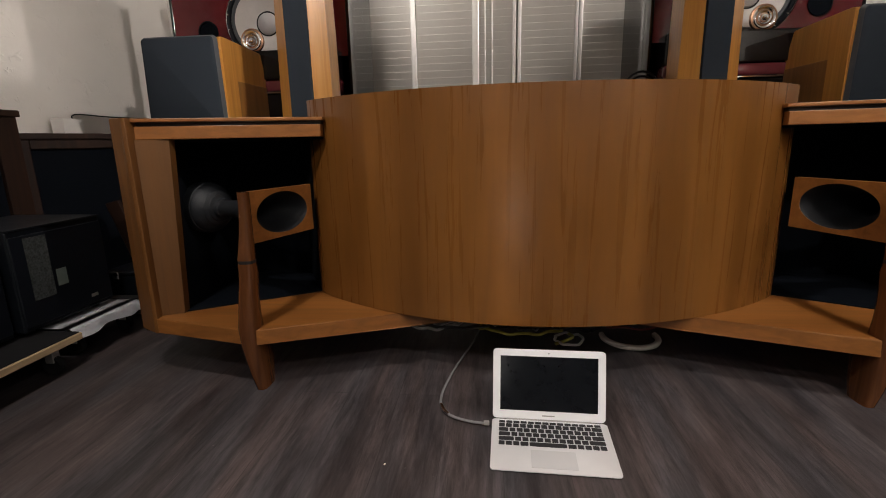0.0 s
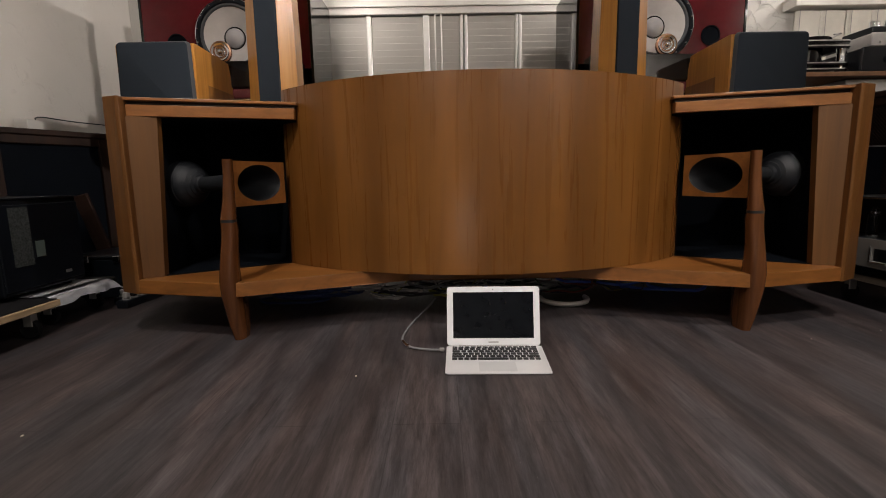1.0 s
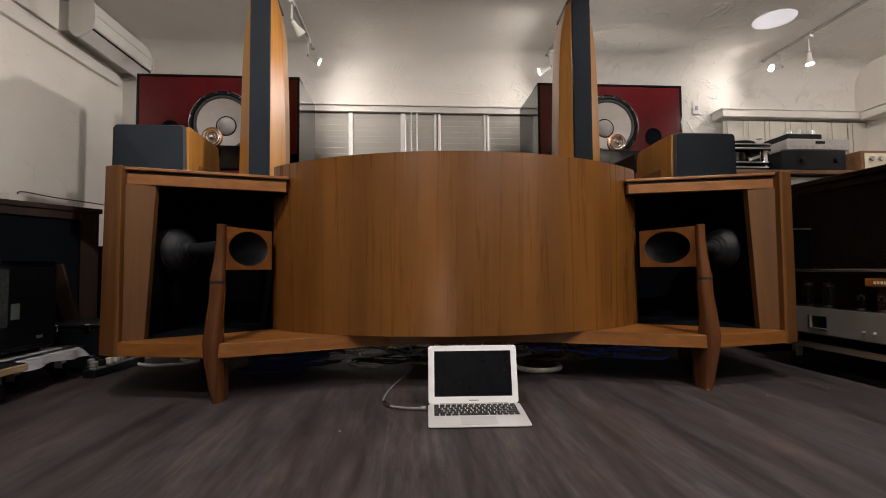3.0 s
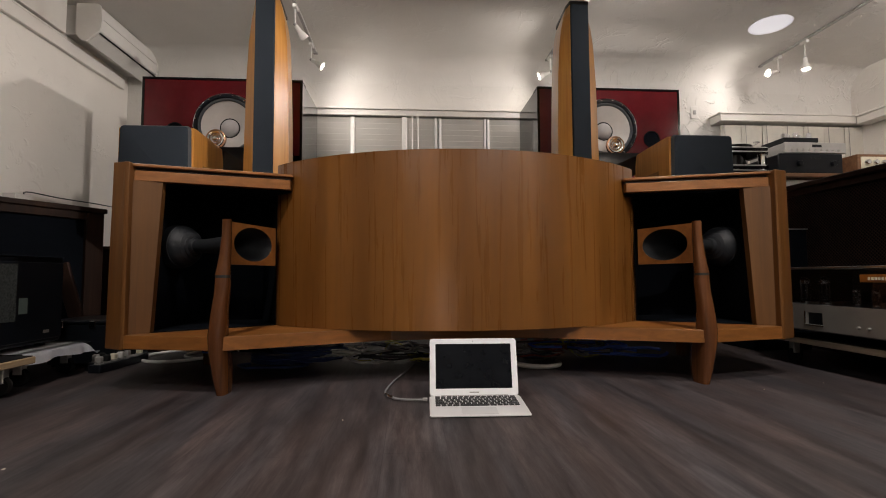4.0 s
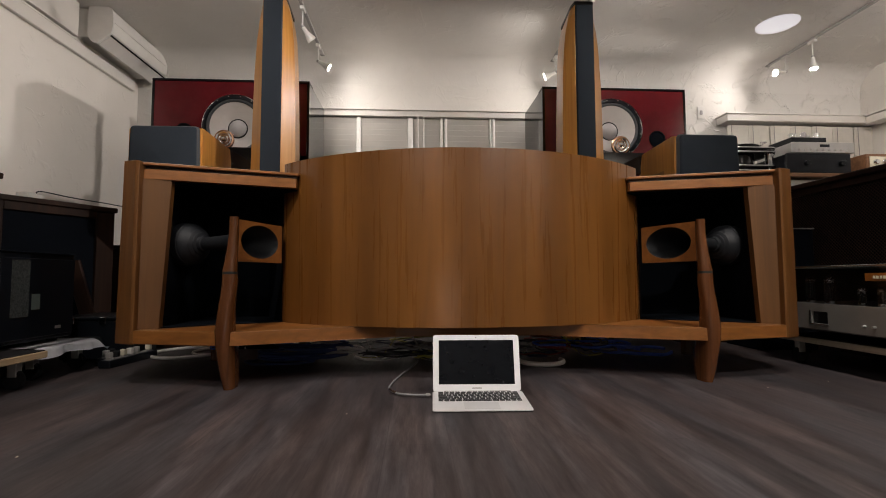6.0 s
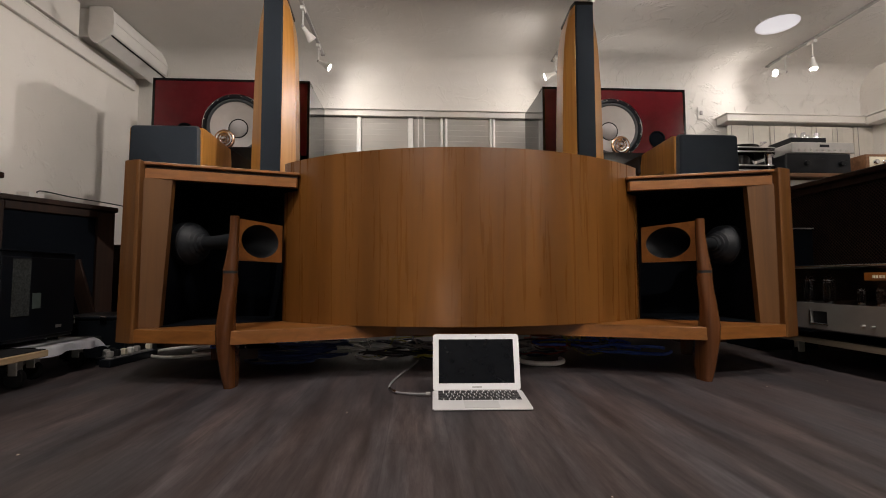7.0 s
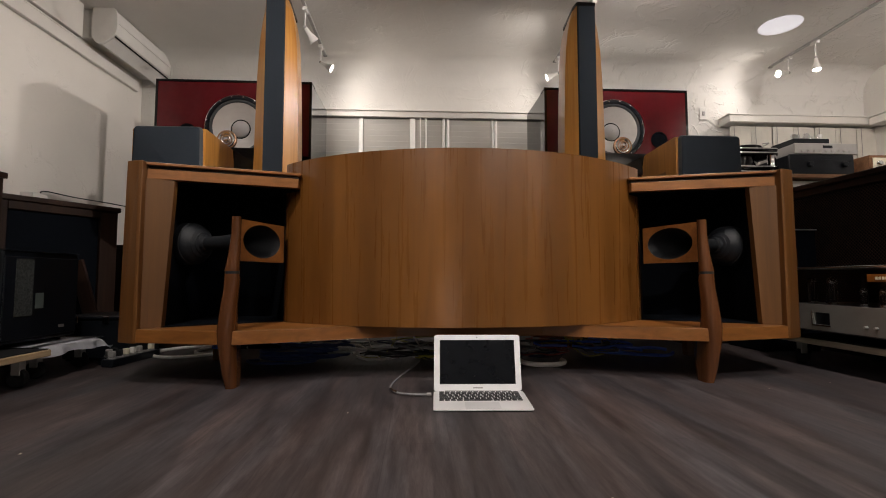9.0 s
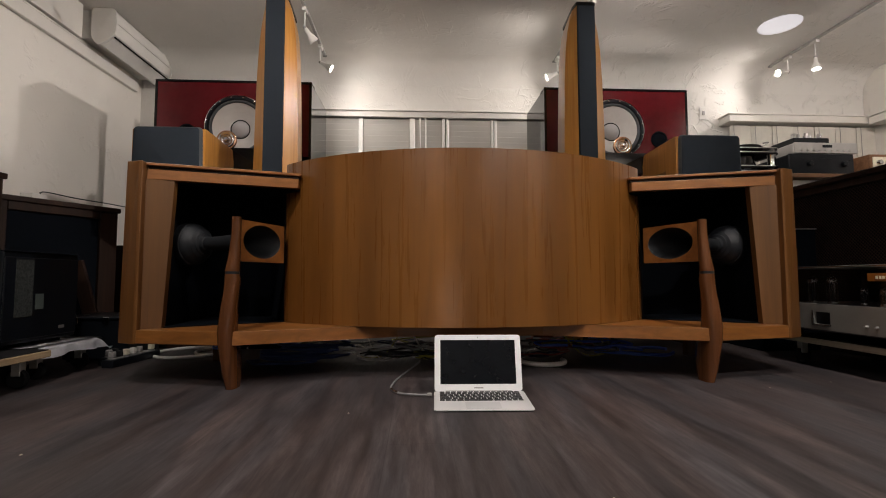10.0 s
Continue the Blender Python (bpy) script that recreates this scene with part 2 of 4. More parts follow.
SHEET = plain("white_sheet", (0.78, 0.79, 0.84), 0.4, relief=0.5, relief_scale=40)
WALL = plaster("white_plaster", (0.76, 0.722, 0.675), 0.40, 0.56)
CEILING = plaster("ceiling_plaster", (0.78, 0.755, 0.72), 0.55, 0.48, 0.6)
NORTH = plaster("trowelled_plaster", (0.76, 0.735, 0.70), 0.8, 0.46, 0.7)
PAINT = plain("cream_paint", (0.72, 0.69, 0.65), 0.45, vary=0.04, scale=4)
SHUTTER = plain("shutter_paint", (0.50, 0.48, 0.445), 0.30, vary=0.05, scale=6)
# whiter than the slats, to put glossy vertical highlights into the colour
STILE = plain("stile_highlight_paint", (0.84, 0.82, 0.79), 0.22, vary=0.03)
BLIND = plain("blind_cloth", (0.60, 0.57, 0.51), 0.75, vary=0.06, scale=8)
FLOOR = floor_material()
LENS = glowing("lamp_lens", (1.0, 0.93, 0.82), 40.0)
HIGHLIGHT_GLOW = glowing("highlight_glow", (1.0, 0.94, 0.87), 3.8)
LIGHT_PATCH = glowing("light_patch_glow", (0.96, 0.94, 1.0), 0.5)
GLASS = glass_material("clear_glass")
SMOKED = glass_material("smoked_glass", (0.72, 0.73, 0.75))
CANE = plain("dark_cane", (0.022, 0.011, 0.008), 0.75, vary=0.3, spec=0.15)
CHAMPAGNE = plain("champagne_metal", (0.34, 0.325, 0.30), 0.42, 0.6, vary=0.06)
ORANGE = plain("orange_plate", (0.25, 0.085, 0.012), 0.4)
CREAM = plain("cream_dial", (0.72, 0.66, 0.52), 0.5)
LABEL = plain("green_grey_label", (0.115, 0.145, 0.135), 0.6)

# ---- mesh helpers ----


def mesh_object(name, bm, material, parent=None, smooth=0.0):
    me = bpy.data.meshes.new(name)
    bmesh.ops.recalc_face_normals(bm, faces=bm.faces[:])
    bm.to_mesh(me)
    bm.free()
    me.materials.append(material)
    if smooth:
        for f in me.polygons:
            f.use_smooth = True
        me.set_sharp_from_angle(angle=radians(smooth))
    ob = new(name, me)
    if parent is not None:
        ob.parent = parent
    return ob


def part(name, bm, material, parent, label="", smooth=0.0):
    ob = mesh_object(name, bm, material, parent, smooth)
    return tagged(ob, label) if label else ob


def share(name, me, parent, m):
    ob = new(name, me)
    ob.parent = parent
    ob.matrix_basis = m
    return ob


def thing(name, label, category, m=None, group="", kind=""):
    ob = new(name)
    ob.empty_display_size = 0.1
    if m is not None:
        ob.matrix_world = m
    return tagged(ob, label, category, group, kind)


def block(x0, x1, y0, y1, z0, z1, bevel=0.0, seg=1, bm=None):
    keep = bm or bmesh.new()
    b = bmesh.new()
    v = [b.verts.new((x, y, z)) for z in (z0, z1) for x, y in ((x0, y0), (x1, y0), (x1, y1), (x0, y1))]
    for q in ((3, 2, 1, 0), (4, 5, 6, 7), (0, 1, 5, 4), (1, 2, 6, 5), (2, 3, 7, 6), (3, 0, 4, 7)):
        b.faces.new([v[k] for k in q])
    if bevel:
        bmesh.ops.bevel(b, geom=b.edges[:], offset=bevel, segments=seg, affect="EDGES", profile=0.5)
    return merge(keep, b)


def merge(keep, b):
    me = bpy.data.meshes.new("tmp")
    b.to_mesh(me)
    b.free()
    keep.from_mesh(me)
    bpy.data.meshes.remove(me)
    return keep


def prism(points, z0, z1, bevel=0.0, bm=None, axis="z"):
    """A flat outline of (a, b) drawn out along an axis: z takes (x, y), y takes (x, z), x takes (y, z)."""
    keep = bm or bmesh.new()
    b = bmesh.new()
    put = {"z": lambda p, h: (p[0], p[1], h), "y": lambda p, h: (p[0], h, p[1]), "x": lambda p, h: (h, p[0], p[1])}[axis]
    lo = [b.verts.new(put(p, z0)) for p in points]
    hi = [b.verts.new(put(p, z1)) for p in points]
    b.faces.new(lo[::-1])
    b.faces.new(hi)
    n = len(points)
    for k in range(n):
        b.faces.new((lo[k], lo[(k + 1) % n], hi[(k + 1) % n], hi[k]))
    if bevel:
        bmesh.ops.bevel(b, geom=b.edges[:], offset=bevel, segments=2, affect="EDGES", profile=0.5)
    return merge(keep, b)


def loft(rings, caps=True, bm=None):
    """Rings of points, all of one length, skinned one after another."""
    b = bm or bmesh.new()
    vs = [[b.verts.new(p) for p in r] for r in rings]
    n = len(rings[0])
    for a, c in zip(vs, vs[1:]):
        for k in range(n):
            b.faces.new((a[k], a[(k + 1) % n], c[(k + 1) % n], c[k]))
    if caps:
        b.faces.new(vs[0][::-1])
        b.faces.new(vs[-1])
    return b


def lathe(profile, seg=32, m=None, caps=True, bm=None):
    """Turned shape: (radius, height) pairs round z, then placed by m."""
    m = m or Matrix()
    rings = [[m @ Vector((r * math.cos(2 * math.pi * k / seg), r * math.sin(2 * math.pi * k / seg), h)) for k in range(seg)] for r, h in profile]
    return loft(rings, caps, bm)


def axis_pose(place, way):
    """A pose whose z axis points along way."""
    return Matrix.Translation(place) @ Vector(way).to_track_quat("Z", "Y").to_matrix().to_4x4()


def glide(points, per=6):
    """A smooth run through the points."""
    p = [Vector(q) for q in points]
    p = [2 * p[0] - p[1]] + p + [2 * p[-1] - p[-2]]
    out = []
    for k in range(1, len(p) - 2):
        a, b, c, d = p[k - 1:k + 3]
        for s in range(per):
            u = s / per
            out.append(0.5 * ((2 * b) + (c - a) * u + (2 * a - 5 * b + 4 * c - d) * u * u + (3 * b - a - 3 * c + d) * u ** 3))
    out.append(p[-2])
    return out


def tube(points, radius, seg=8, per=6, bm=None):
    path = glide(points, per) if per > 1 else [Vector(q) for q in points]
    up = Vector((0, 0, 1))
    rings = []
    for k, q in enumerate(path):
        way = (path[min(k + 1, len(path) - 1)] - path[max(k - 1, 0)]).normalized()
        side = way.cross(up)
        side = side.normalized() if side.length > 1e-3 else Vector((1, 0, 0))
        over = side.cross(way)
        rings.append([q + radius * (math.cos(2 * math.pi * j / seg) * side + math.sin(2 * math.pi * j / seg) * over) for j in range(seg)])
    return loft(rings, True, bm)


# ---- the room ----
WX0, WX1, WY0, WY1 = -2.75, 4.2, -3.6, 2.6


def structure(name, bm, material, label, category, smooth=0.0):
    return tagged(mesh_object(name, bm, material, None, smooth), label, category, "", "structure")


structure("floor", block(WX0, WX1, WY0, WY1, -0.1, 0.0), FLOOR, "dark brown wood-look vinyl floor with faint scuffs", "floor")

# back wall with two openings, closed by shutters and blinds
b = block(WX0 - 0.15, -1.3, WY1, WY1 + 0.15, 0, CEIL + 0.1)
block(0.98, 2.80, WY1, WY1 + 0.15, 0, CEIL + 0.1, bm=b)
block(-1.3, 0.98, WY1, WY1 + 0.15, 1.86, CEIL + 0.1, bm=b)
block(-1.3, 0.98, WY1, WY1 + 0.15, 0, 0.85, bm=b)
block(2.80, WX1 + 0.15, WY1, WY1 + 0.15, 1.88, CEIL + 0.1, bm=b)
block(2.80, WX1 + 0.15, WY1, WY1 + 0.15, 0, 0.85, bm=b)
structure("wall_north", b, NORTH, "rough white plastered back wall lit by spotlights", "wall")
structure("wall_west", block(WX0 - 0.15, WX0, WY0 - 0.15, WY1, 0, CEIL + 0.1), WALL, "rough white plastered side wall", "wall")
structure("wall_east", block(WX1, WX1 + 0.15, WY0 - 0.15, WY1, 0, CEIL + 0.1), WALL, "white plastered side wall beside the window", "wall")
structure("wall_south", block(WX0, WX1, WY0 - 0.15, WY0, 0, CEIL + 0.1), WALL, "white plastered wall behind the listening area", "wall")


def ceiling():
    """A flat ceiling with a rounded cove where it meets the back and west walls."""
    b = block(WX0 - 0.1, WX1 + 0.1, WY0 - 0.1, WY1 + 0.1, CEIL, CEIL + 0.12)
    r = 0.22
    arc = [(WY1 - r + r * math.sin(a), CEIL - r + r * math.cos(a)) for a in [k * math.pi / 16 for k in range(9)]]
    prism([(y - 0.001, z + 0.001) for y, z in arc] + [(WY1 + 0.02, CEIL - r), (WY1 + 0.02, CEIL + 0.02), (WY1 - r, CEIL + 0.02)], WX0, WX1, 0, b, "x")
    return b


structure("ceiling", ceiling(), CEILING, "rough white plastered ceiling with a rounded cove", "ceiling", 40)


def valance(name, x0, x1, up=0.0):
    t = thing(name, "cream painted window valance ledge on the back wall", "valance", kind="structure")
    part("board", block(x0, x1, 2.44, 2.5985, 1.845 + up, 1.901 + up * 1.6, 0.003), PAINT, t)
    part("cap", block(x0 - 0.012, x1 + 0.012, 2.428, 2.5985, 1.9015 + up * 1.6, 1.916 + up * 1.6, 0.004, 2), PAINT, t)
    part("bead", block(x0, x1, 2.434, 2.4395, 1.847 + up, 1.856 + up, 0.002), PAINT, t)


valance("trim", -1.42, 1.02)
valance("trim", 2.70, WX1 - 0.003, 0.018)


def shutters():
    w = thing("window_1", "closed white louvred shutters behind a glossy window", "window", kind="structure")
    y = 2.463
    part("window_frame", block(-1.30, -1.255, y - 0.02, y + 0.06, 0.85, 1.842, 0.003), SHUTTER, w)
    part("window_frame", block(0.935, 0.98, y - 0.02, y + 0.06, 0.85, 1.842, 0.003), SHUTTER, w)
    part("window_sill", block(-1.32, 1.0, y - 0.06, 2.598, 0.80, 0.848, 0.004), SHUTTER, w)
    part("backing", block(-1.253, 0.933, y + 0.052, y + 0.07, 0.85, 1.842), SHUTTER, w)
    stiles = [(-0.742, 0.04), (-0.278, 0.05), (0.005, 0.026), (0.042, 0.026), (0.452, 0.020), (0.480, 0.026)]
    for x, wd in stiles:
        part("stile", block(x - wd / 2, x + wd / 2, y - 0.014, y + 0.03, 0.852, 1.842, 0.008, 3), STILE, w)
    for x in (-0.208, -0.158):
        part("cord", tube([(x, y - 0.03, 1.84), (x + 0.002, y - 0.028, 1.4), (x, y - 0.03, 0.95)], 0.006, 6, 4), STILE, w, "white pull cord", 40)
    for x0, x1 in ((-1.25, -0.764), (-0.72, -0.305), (-0.251, -0.010), (0.057, 0.440), (0.495, 0.93)):
        base = bmesh.new()
        prism([(y + 0.015, -0.0255), (y + 0.0105, -0.0255), (y + 0.0040, 0.0225), (y + 0.0046, 0.0245), (y + 0.0062, 0.0253), (y + 0.015, 0.0253)], x0, x1, 0, base, "x")
        first = part("slat", base, SHUTTER, w)
        for k in range(1, 19):
            share("slat", first.data, w, pose(0, 0, 1.812 - 0.051 * k))
        first.matrix_basis = pose(0, 0, 1.812)


shutters()


def blinds():
    w = thing("window_2", "closed cream vertical fabric blinds under a valance", "window", kind="structure")
    x, k = 2.74, 0
    while x < 4.15:
        wd = 0.205
        y = 2.50 + (0.004 if k % 2 else 0.0)
        part("blind_panel", prism([(x, y), (x + wd * 0.5, y - 0.006), (x + wd, y), (x + wd, y + 0.003), (x + wd * 0.5, y - 0.003), (x, y + 0.003)], 0.9, 1.842), BLIND, w)
        part("chain", tube([(x + 0.03, 2.485, 1.84), (x + 0.032, 2.484, 1.5), (x + 0.03, 2.485, 1.1)], 0.0028, 5, 3), GREY_PLASTIC, w)
        x += 0.212
        k += 1
    part("backing", block(2.8, 4.19, 2.61, 2.63, 0.85, 1.9), BLIND, w)


blinds()


def east_valance():
    t = thing("trim", "cream painted valance ledge along the side wall", "valance", kind="structure")
    part("board", block(4.06, 4.197, 0.2, 2.42, 1.845, 1.915, 0.003), PAINT, t)
    part("cap", block(4.045, 4.197, 0.2, 2.42, 1.9165, 1.936, 0.004), PAINT, t)


east_valance()

# rail boxed along the west wall under the air conditioner
t = thing("trim", "cream boxed curtain rail along the side wall", "trim", kind="structure")
part("board", block(WX0 + 0.001, WX0 + 0.035, -3.4, 2.50, 2.05, 2.140, 0.006, 2), PAINT, t)
part("cap", block(WX0 + 0.001, WX0 + 0.03, -3.4, 2.50, 2.1405, 2.16, 0.004), PAINT, t)
t = thing("trim", "white upper wall board beside the air conditioner", "trim", kind="structure")
part("board", block(WX0 + 0.001, WX0 + 0.05, -3.4, 1.765, 2.165, CEIL - 0.002, 0.003), PAINT, t)

# light switch
s = thing("wall_switch", "white plastic light switch with a dark rocker", "switch")
part("plate", block(2.505, 2.575, 2.588, 2.5985, 1.93, 2.05, 0.004, 2), WHITE_PLASTIC, s)
part("rocker", block(2.527, 2.553, 2.580, 2.5875, 1.97, 2.01, 0.002), GREY_PLASTIC, s, "grey rocker")

# ---- ceiling tracks and spotlights ----
for x in TRACK_X:
    t = thing("light_track", "slim white ceiling track for spotlights", "track", group="ceiling tracks")
    part("rail", block(x - 0.012, x + 0.012, -3.0, 2.44, CEIL - 0.020, CEIL - 0.001, 0.002), TRACK, t)
    part("end_cap", block(x - 0.018, x + 0.018, 2.4405, 2.462, CEIL - 0.024, CEIL - 0.001, 0.003), GREY_PLASTIC, t)


def spotlight(track, y, target, watts, cone):
    x = TRACK_X[track]
    t = thing("spotlight", "white track spotlight switched on", "spotlight", group="track spotlights")
    part("adapter", block(x - 0.015, x + 0.015, y - 0.035, y + 0.035, CEIL - 0.05, CEIL - 0.0225, 0.003), WHITE_PLASTIC, t)
    part("stem", lathe([(0.006, CEIL - 0.16), (0.006, CEIL - 0.05)], 10, Matrix.Translation((x, y, 0))), WHITE_PLASTIC, t, smooth=40)
    joint = Vector((x, y, CEIL - 0.165))
    way = (Vector(target) - joint).normalized()
    m = axis_pose(joint, way)
    part("knuckle", lathe([(0.003, -0.014), (0.011, -0.008), (0.012, 0.006), (0.004, 0.014)], 12, m), GREY_PLASTIC, t, smooth=40)
    part("lamp_head", lathe([(0.012, 0.005), (0.016, 0.02), (0.017, 0.05), (0.03, 0.085), (0.036, 0.112), (0.033, 0.112), (0.027, 0.085)], 24, m, False), WHITE_PLASTIC, t, smooth=40)
    part("lens", lathe([(0.001, 0.098), (0.018, 0.1), (0.026, 0.104), (0.018, 0.106), (0.001, 0.107)], 20, m, False), LENS, t, "glowing lamp lens", 60)
    spot(joint + way * 0.13, target, watts, cone, 1.0)
    return joint + way * 0.13


bulbs = [spotlight(*row) for row in HEADS]
for head, target, watts in SPILL:
    spot(bulbs[head], target, watts, 150, 1.0)


def air_conditioner():
    t = thing("air_conditioner", "white wall-mounted air conditioner", "air conditioner")
    y0, y1 = 1.79, 2.585
    part("mount", block(WX0 + 0.001, -2.655, y0 + 0.03, y1 - 0.02, 2.19, 2.412, 0.004), WHITE_PLASTIC, t)
    body = [(-2.654, 2.20), (-2.640, 2.165), (-2.605, 2.142), (-2.590, 2.142), (-2.508, 2.200), (-2.508, 2.408), (-2.654, 2.408)]
    part("body", prism(body, y0 + 0.02, y1 - 0.02, 0.003, axis="y"), WHITE_PLASTIC, t, smooth=30)
    front = [(-2.5075, 2.212), (-2.494, 2.216), (-2.486, 2.24), (-2.482, 2.302), (-2.5075, 2.302)]
    part("front_panel", prism(front, y0 + 0.0185, y1 - 0.0185, 0.002, axis="y"), WHITE_PLASTIC, t, smooth=30)
    upper = [(-2.5075, 2.306), (-2.482, 2.306), (-2.485, 2.36), (-2.493, 2.395), (-2.5075, 2.407)]
    part("front_panel", prism(upper, y0 + 0.0185, y1 - 0.0185, 0.002, axis="y"), WHITE_PLASTIC, t, smooth=30)
    cap = [(-2.656, 2.21), (-2.650, 2.180), (-2.634, 2.155), (-2.612, 2.137), (-2.594, 2.134), (-2.576, 2.143), (-2.503, 2.194), (-2.486, 2.212),
           (-2.479, 2.24), (-2.474, 2.30), (-2.479, 2.365), (-2.490, 2.402), (-2.510, 2.414), (-2.656, 2.414)]
    for a, c in ((y0, y0 + 0.018), (y1 - 0.018, y1)):
        part("side_cap", prism(cap, a, c, 0.004, axis="y"), WHITE_PLASTIC, t, smooth=30)
    part("louvre", prism([(-2.588, 2.139), (-2.512, 2.193), (-2.515, 2.197), (-2.591, 2.1415)], y0 + 0.03, y1 - 0.03, axis="y"), WHITE_PLASTIC, t)
    # solid black strip drawn for the shadow in the louvre gap
    part("slot_shadow", prism([(-2.505, 2.197), (-2.497, 2.203), (-2.499, 2.207), (-2.507, 2.201)], y0 + 0.02, y1 - 0.02, axis="y"), RUBBER, t, "black strip standing in for the shadowed air slot")


air_conditioner()

# ---- the wide curved loudspeaker cabinet ----
CX = -0.0135
par = thing("loudspeaker_cabinet", "wide walnut horn loudspeaker cabinet with a bowed front panel, on legs", "loudspeaker", pose(CX, 0, 0))
RAD, APEX = 1.17, 0.050


def bow(x, extra=0.0):
    return APEX + RAD - math.sqrt((RAD - extra) ** 2 - x * x) if abs(x) < RAD - extra else APEX + RAD


def curved_panel():
    n, half, th = 64, 0.797, 0.024
    xs = [-half + 2 * half * k / n for k in range(n + 1)]
    outer = [(x, bow(x)) for x in xs]
    inner = [(x, bow(x) + th) for x in xs]
    return prism(outer + inner[::-1], 0.2055, 0.895, 0.0018)


part("front_panel", curved_panel(), WALNUT, par, "bowed walnut veneer front panel", 35)
part("base_board", prism([(-1.249, 0.070), (-0.885, -0.014), (-0.30, 0.21), (0.30, 0.21), (0.885, -0.014), (1.249, 0.070), (1.249, 0.655), (-1.249, 0.655)], 0.155, 0.204, 0.003), WALNUT_X, par)
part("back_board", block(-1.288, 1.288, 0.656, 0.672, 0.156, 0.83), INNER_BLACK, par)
part("centre_deck", prism([(-0.70, 0.30), (0.70, 0.30), (0.70, 0.654), (-0.70, 0.654)], 0.80, 0.83), WALNUT_X, par)


def cabinet_end(s):
    def P(pts):
        q = [(s * x, y) for x, y in pts]
        return q if s > 0 else q[::-1]
    part("lid", prism(P([(0.712, 0.266), (1.249, 0.094), (1.249, 0.66), (0.712, 0.66)]), 0.824, 0.835, 0.002), WALNUT_X, par)
    # strip coloured dark to give the shadow gap under the lid
    part("gap_strip", prism(P([(0.722, 0.277), (1.25, 0.118), (1.25, 0.16), (0.722, 0.32)]), 0.8125, 0.8235), GAP_SHADOW, par, "recessed strip coloured dark for the shadow gap")
    part("top_rail", prism(P([(0.722, 0.270), (1.249, 0.106), (1.249, 0.136), (0.722, 0.300)]), 0.7725, 0.812, 0.0015), WALNUT_X, par)
    foot_line = P([(1.2495, 0.074), (1.262, 0.074), (1.340, 0.118), (1.340, 0.655), (1.2495, 0.655)])
    head_line = P([(1.2495, 0.074), (1.262, 0.074), (1.316, 0.094), (1.316, 0.655), (1.2495, 0.655)])
    b = loft([[(x, y, 0.152) for x, y in foot_line], [(x, y, 0.836) for x, y in head_line]])
    bmesh.ops.bevel(b, geom=b.edges[:], offset=0.002, segments=1, affect="EDGES")
    part("end_panel", b, WALNUT_END, par)
    b = bmesh.new()
    lo = P([(1.188, 0.1276), (1.249, 0.100), (1.249, 0.130), (1.188, 0.1546)])
    hi = P([(1.163, 0.139), (1.249, 0.100), (1.249, 0.130), (1.163, 0.166)])
    loft([[(x, y, 0.2045) for x, y in lo], [(x, y, 0.772) for x, y in hi]], True, b)
    part("stile", b, WALNUT_FRAME, par)
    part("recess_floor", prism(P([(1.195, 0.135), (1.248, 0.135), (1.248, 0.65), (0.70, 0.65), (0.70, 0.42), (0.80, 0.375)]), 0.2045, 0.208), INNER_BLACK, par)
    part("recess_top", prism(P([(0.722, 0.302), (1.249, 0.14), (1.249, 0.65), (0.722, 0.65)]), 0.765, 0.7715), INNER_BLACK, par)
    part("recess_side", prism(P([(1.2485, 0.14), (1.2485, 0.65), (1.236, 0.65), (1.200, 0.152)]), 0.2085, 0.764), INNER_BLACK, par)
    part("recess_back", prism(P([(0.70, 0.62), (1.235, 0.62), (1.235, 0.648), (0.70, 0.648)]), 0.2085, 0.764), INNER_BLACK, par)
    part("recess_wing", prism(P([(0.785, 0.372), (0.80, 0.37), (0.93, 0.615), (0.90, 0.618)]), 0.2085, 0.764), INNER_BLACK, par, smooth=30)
    # leg: a shaped fin with a black ring and a slim upper post
    def section(z, w, d, cy, off=0.0):
        out = []
        cx = s * (0.863 + off + w / 2)
        for k in range(20):
            a = 2 * math.pi * k / 20
            ca, sa = math.cos(a), math.sin(a)
            out.append((cx + w / 2 * math.copysign(abs(ca) ** 0.65, ca), cy + d / 2 * math.copysign(abs(sa) ** 0.65, sa), z))
        return out
    # height, width, depth, front, shift outwards
    leg = [(0.0, .036, .076, .000, .002), (0.05, .045, .105, -.010, .004), (0.11, .053, .120, -.018, .005), (0.153, .059, .115, -.023, .005), (0.207, .060, .080, -.025, .005), (0.25, .056, .068, -.022, .004), (0.30, .052, .058, -.017, .003), (0.35, .049, .051, -.011, 0), (0.385, .051, .048, -.008, -.003), (0.408, .048, .046, -.007, 0)]
    leg = [(z, w, d, y + d / 2, o) for z, w, d, y, o in leg]
    part("leg", loft([section(*q) for q in leg]), WALNUT_LEG, par, "shaped walnut leg", 50)
    part("ring", loft([section(0.4082, .047, .045, .016), section(0.4178, .047, .045, .016)]), RUBBER, par, "black ring", 50)
    up = [(0.418, .049, .046, .016), (0.45, .043, .042, .018), (0.50, .036, .036, .020), (0.56, .031, .032, .022), (0.617, .030, .032, .022)]
    part("post", loft([section(*q) for q in up]), WALNUT_LEG, par, smooth=50)
    # horn board with an oval mouth
    A, B = Vector((s * 0.888, 0.038, 0)), Vector((s * 0.788, 0.312, 0))
    run = (B - A)
    along = run.normalized()
    nrm = Vector((-along.y * s, along.x * s, 0))
    if nrm.y > 0:
        nrm = -nrm
    mid = A + run * 0.53 + Vector((0, 0, 0.537))
    L0, L1, H0, H1 = -run.length * 0.53 + 0.012, run.length * 0.47, -0.080, 0.077
    n = 48
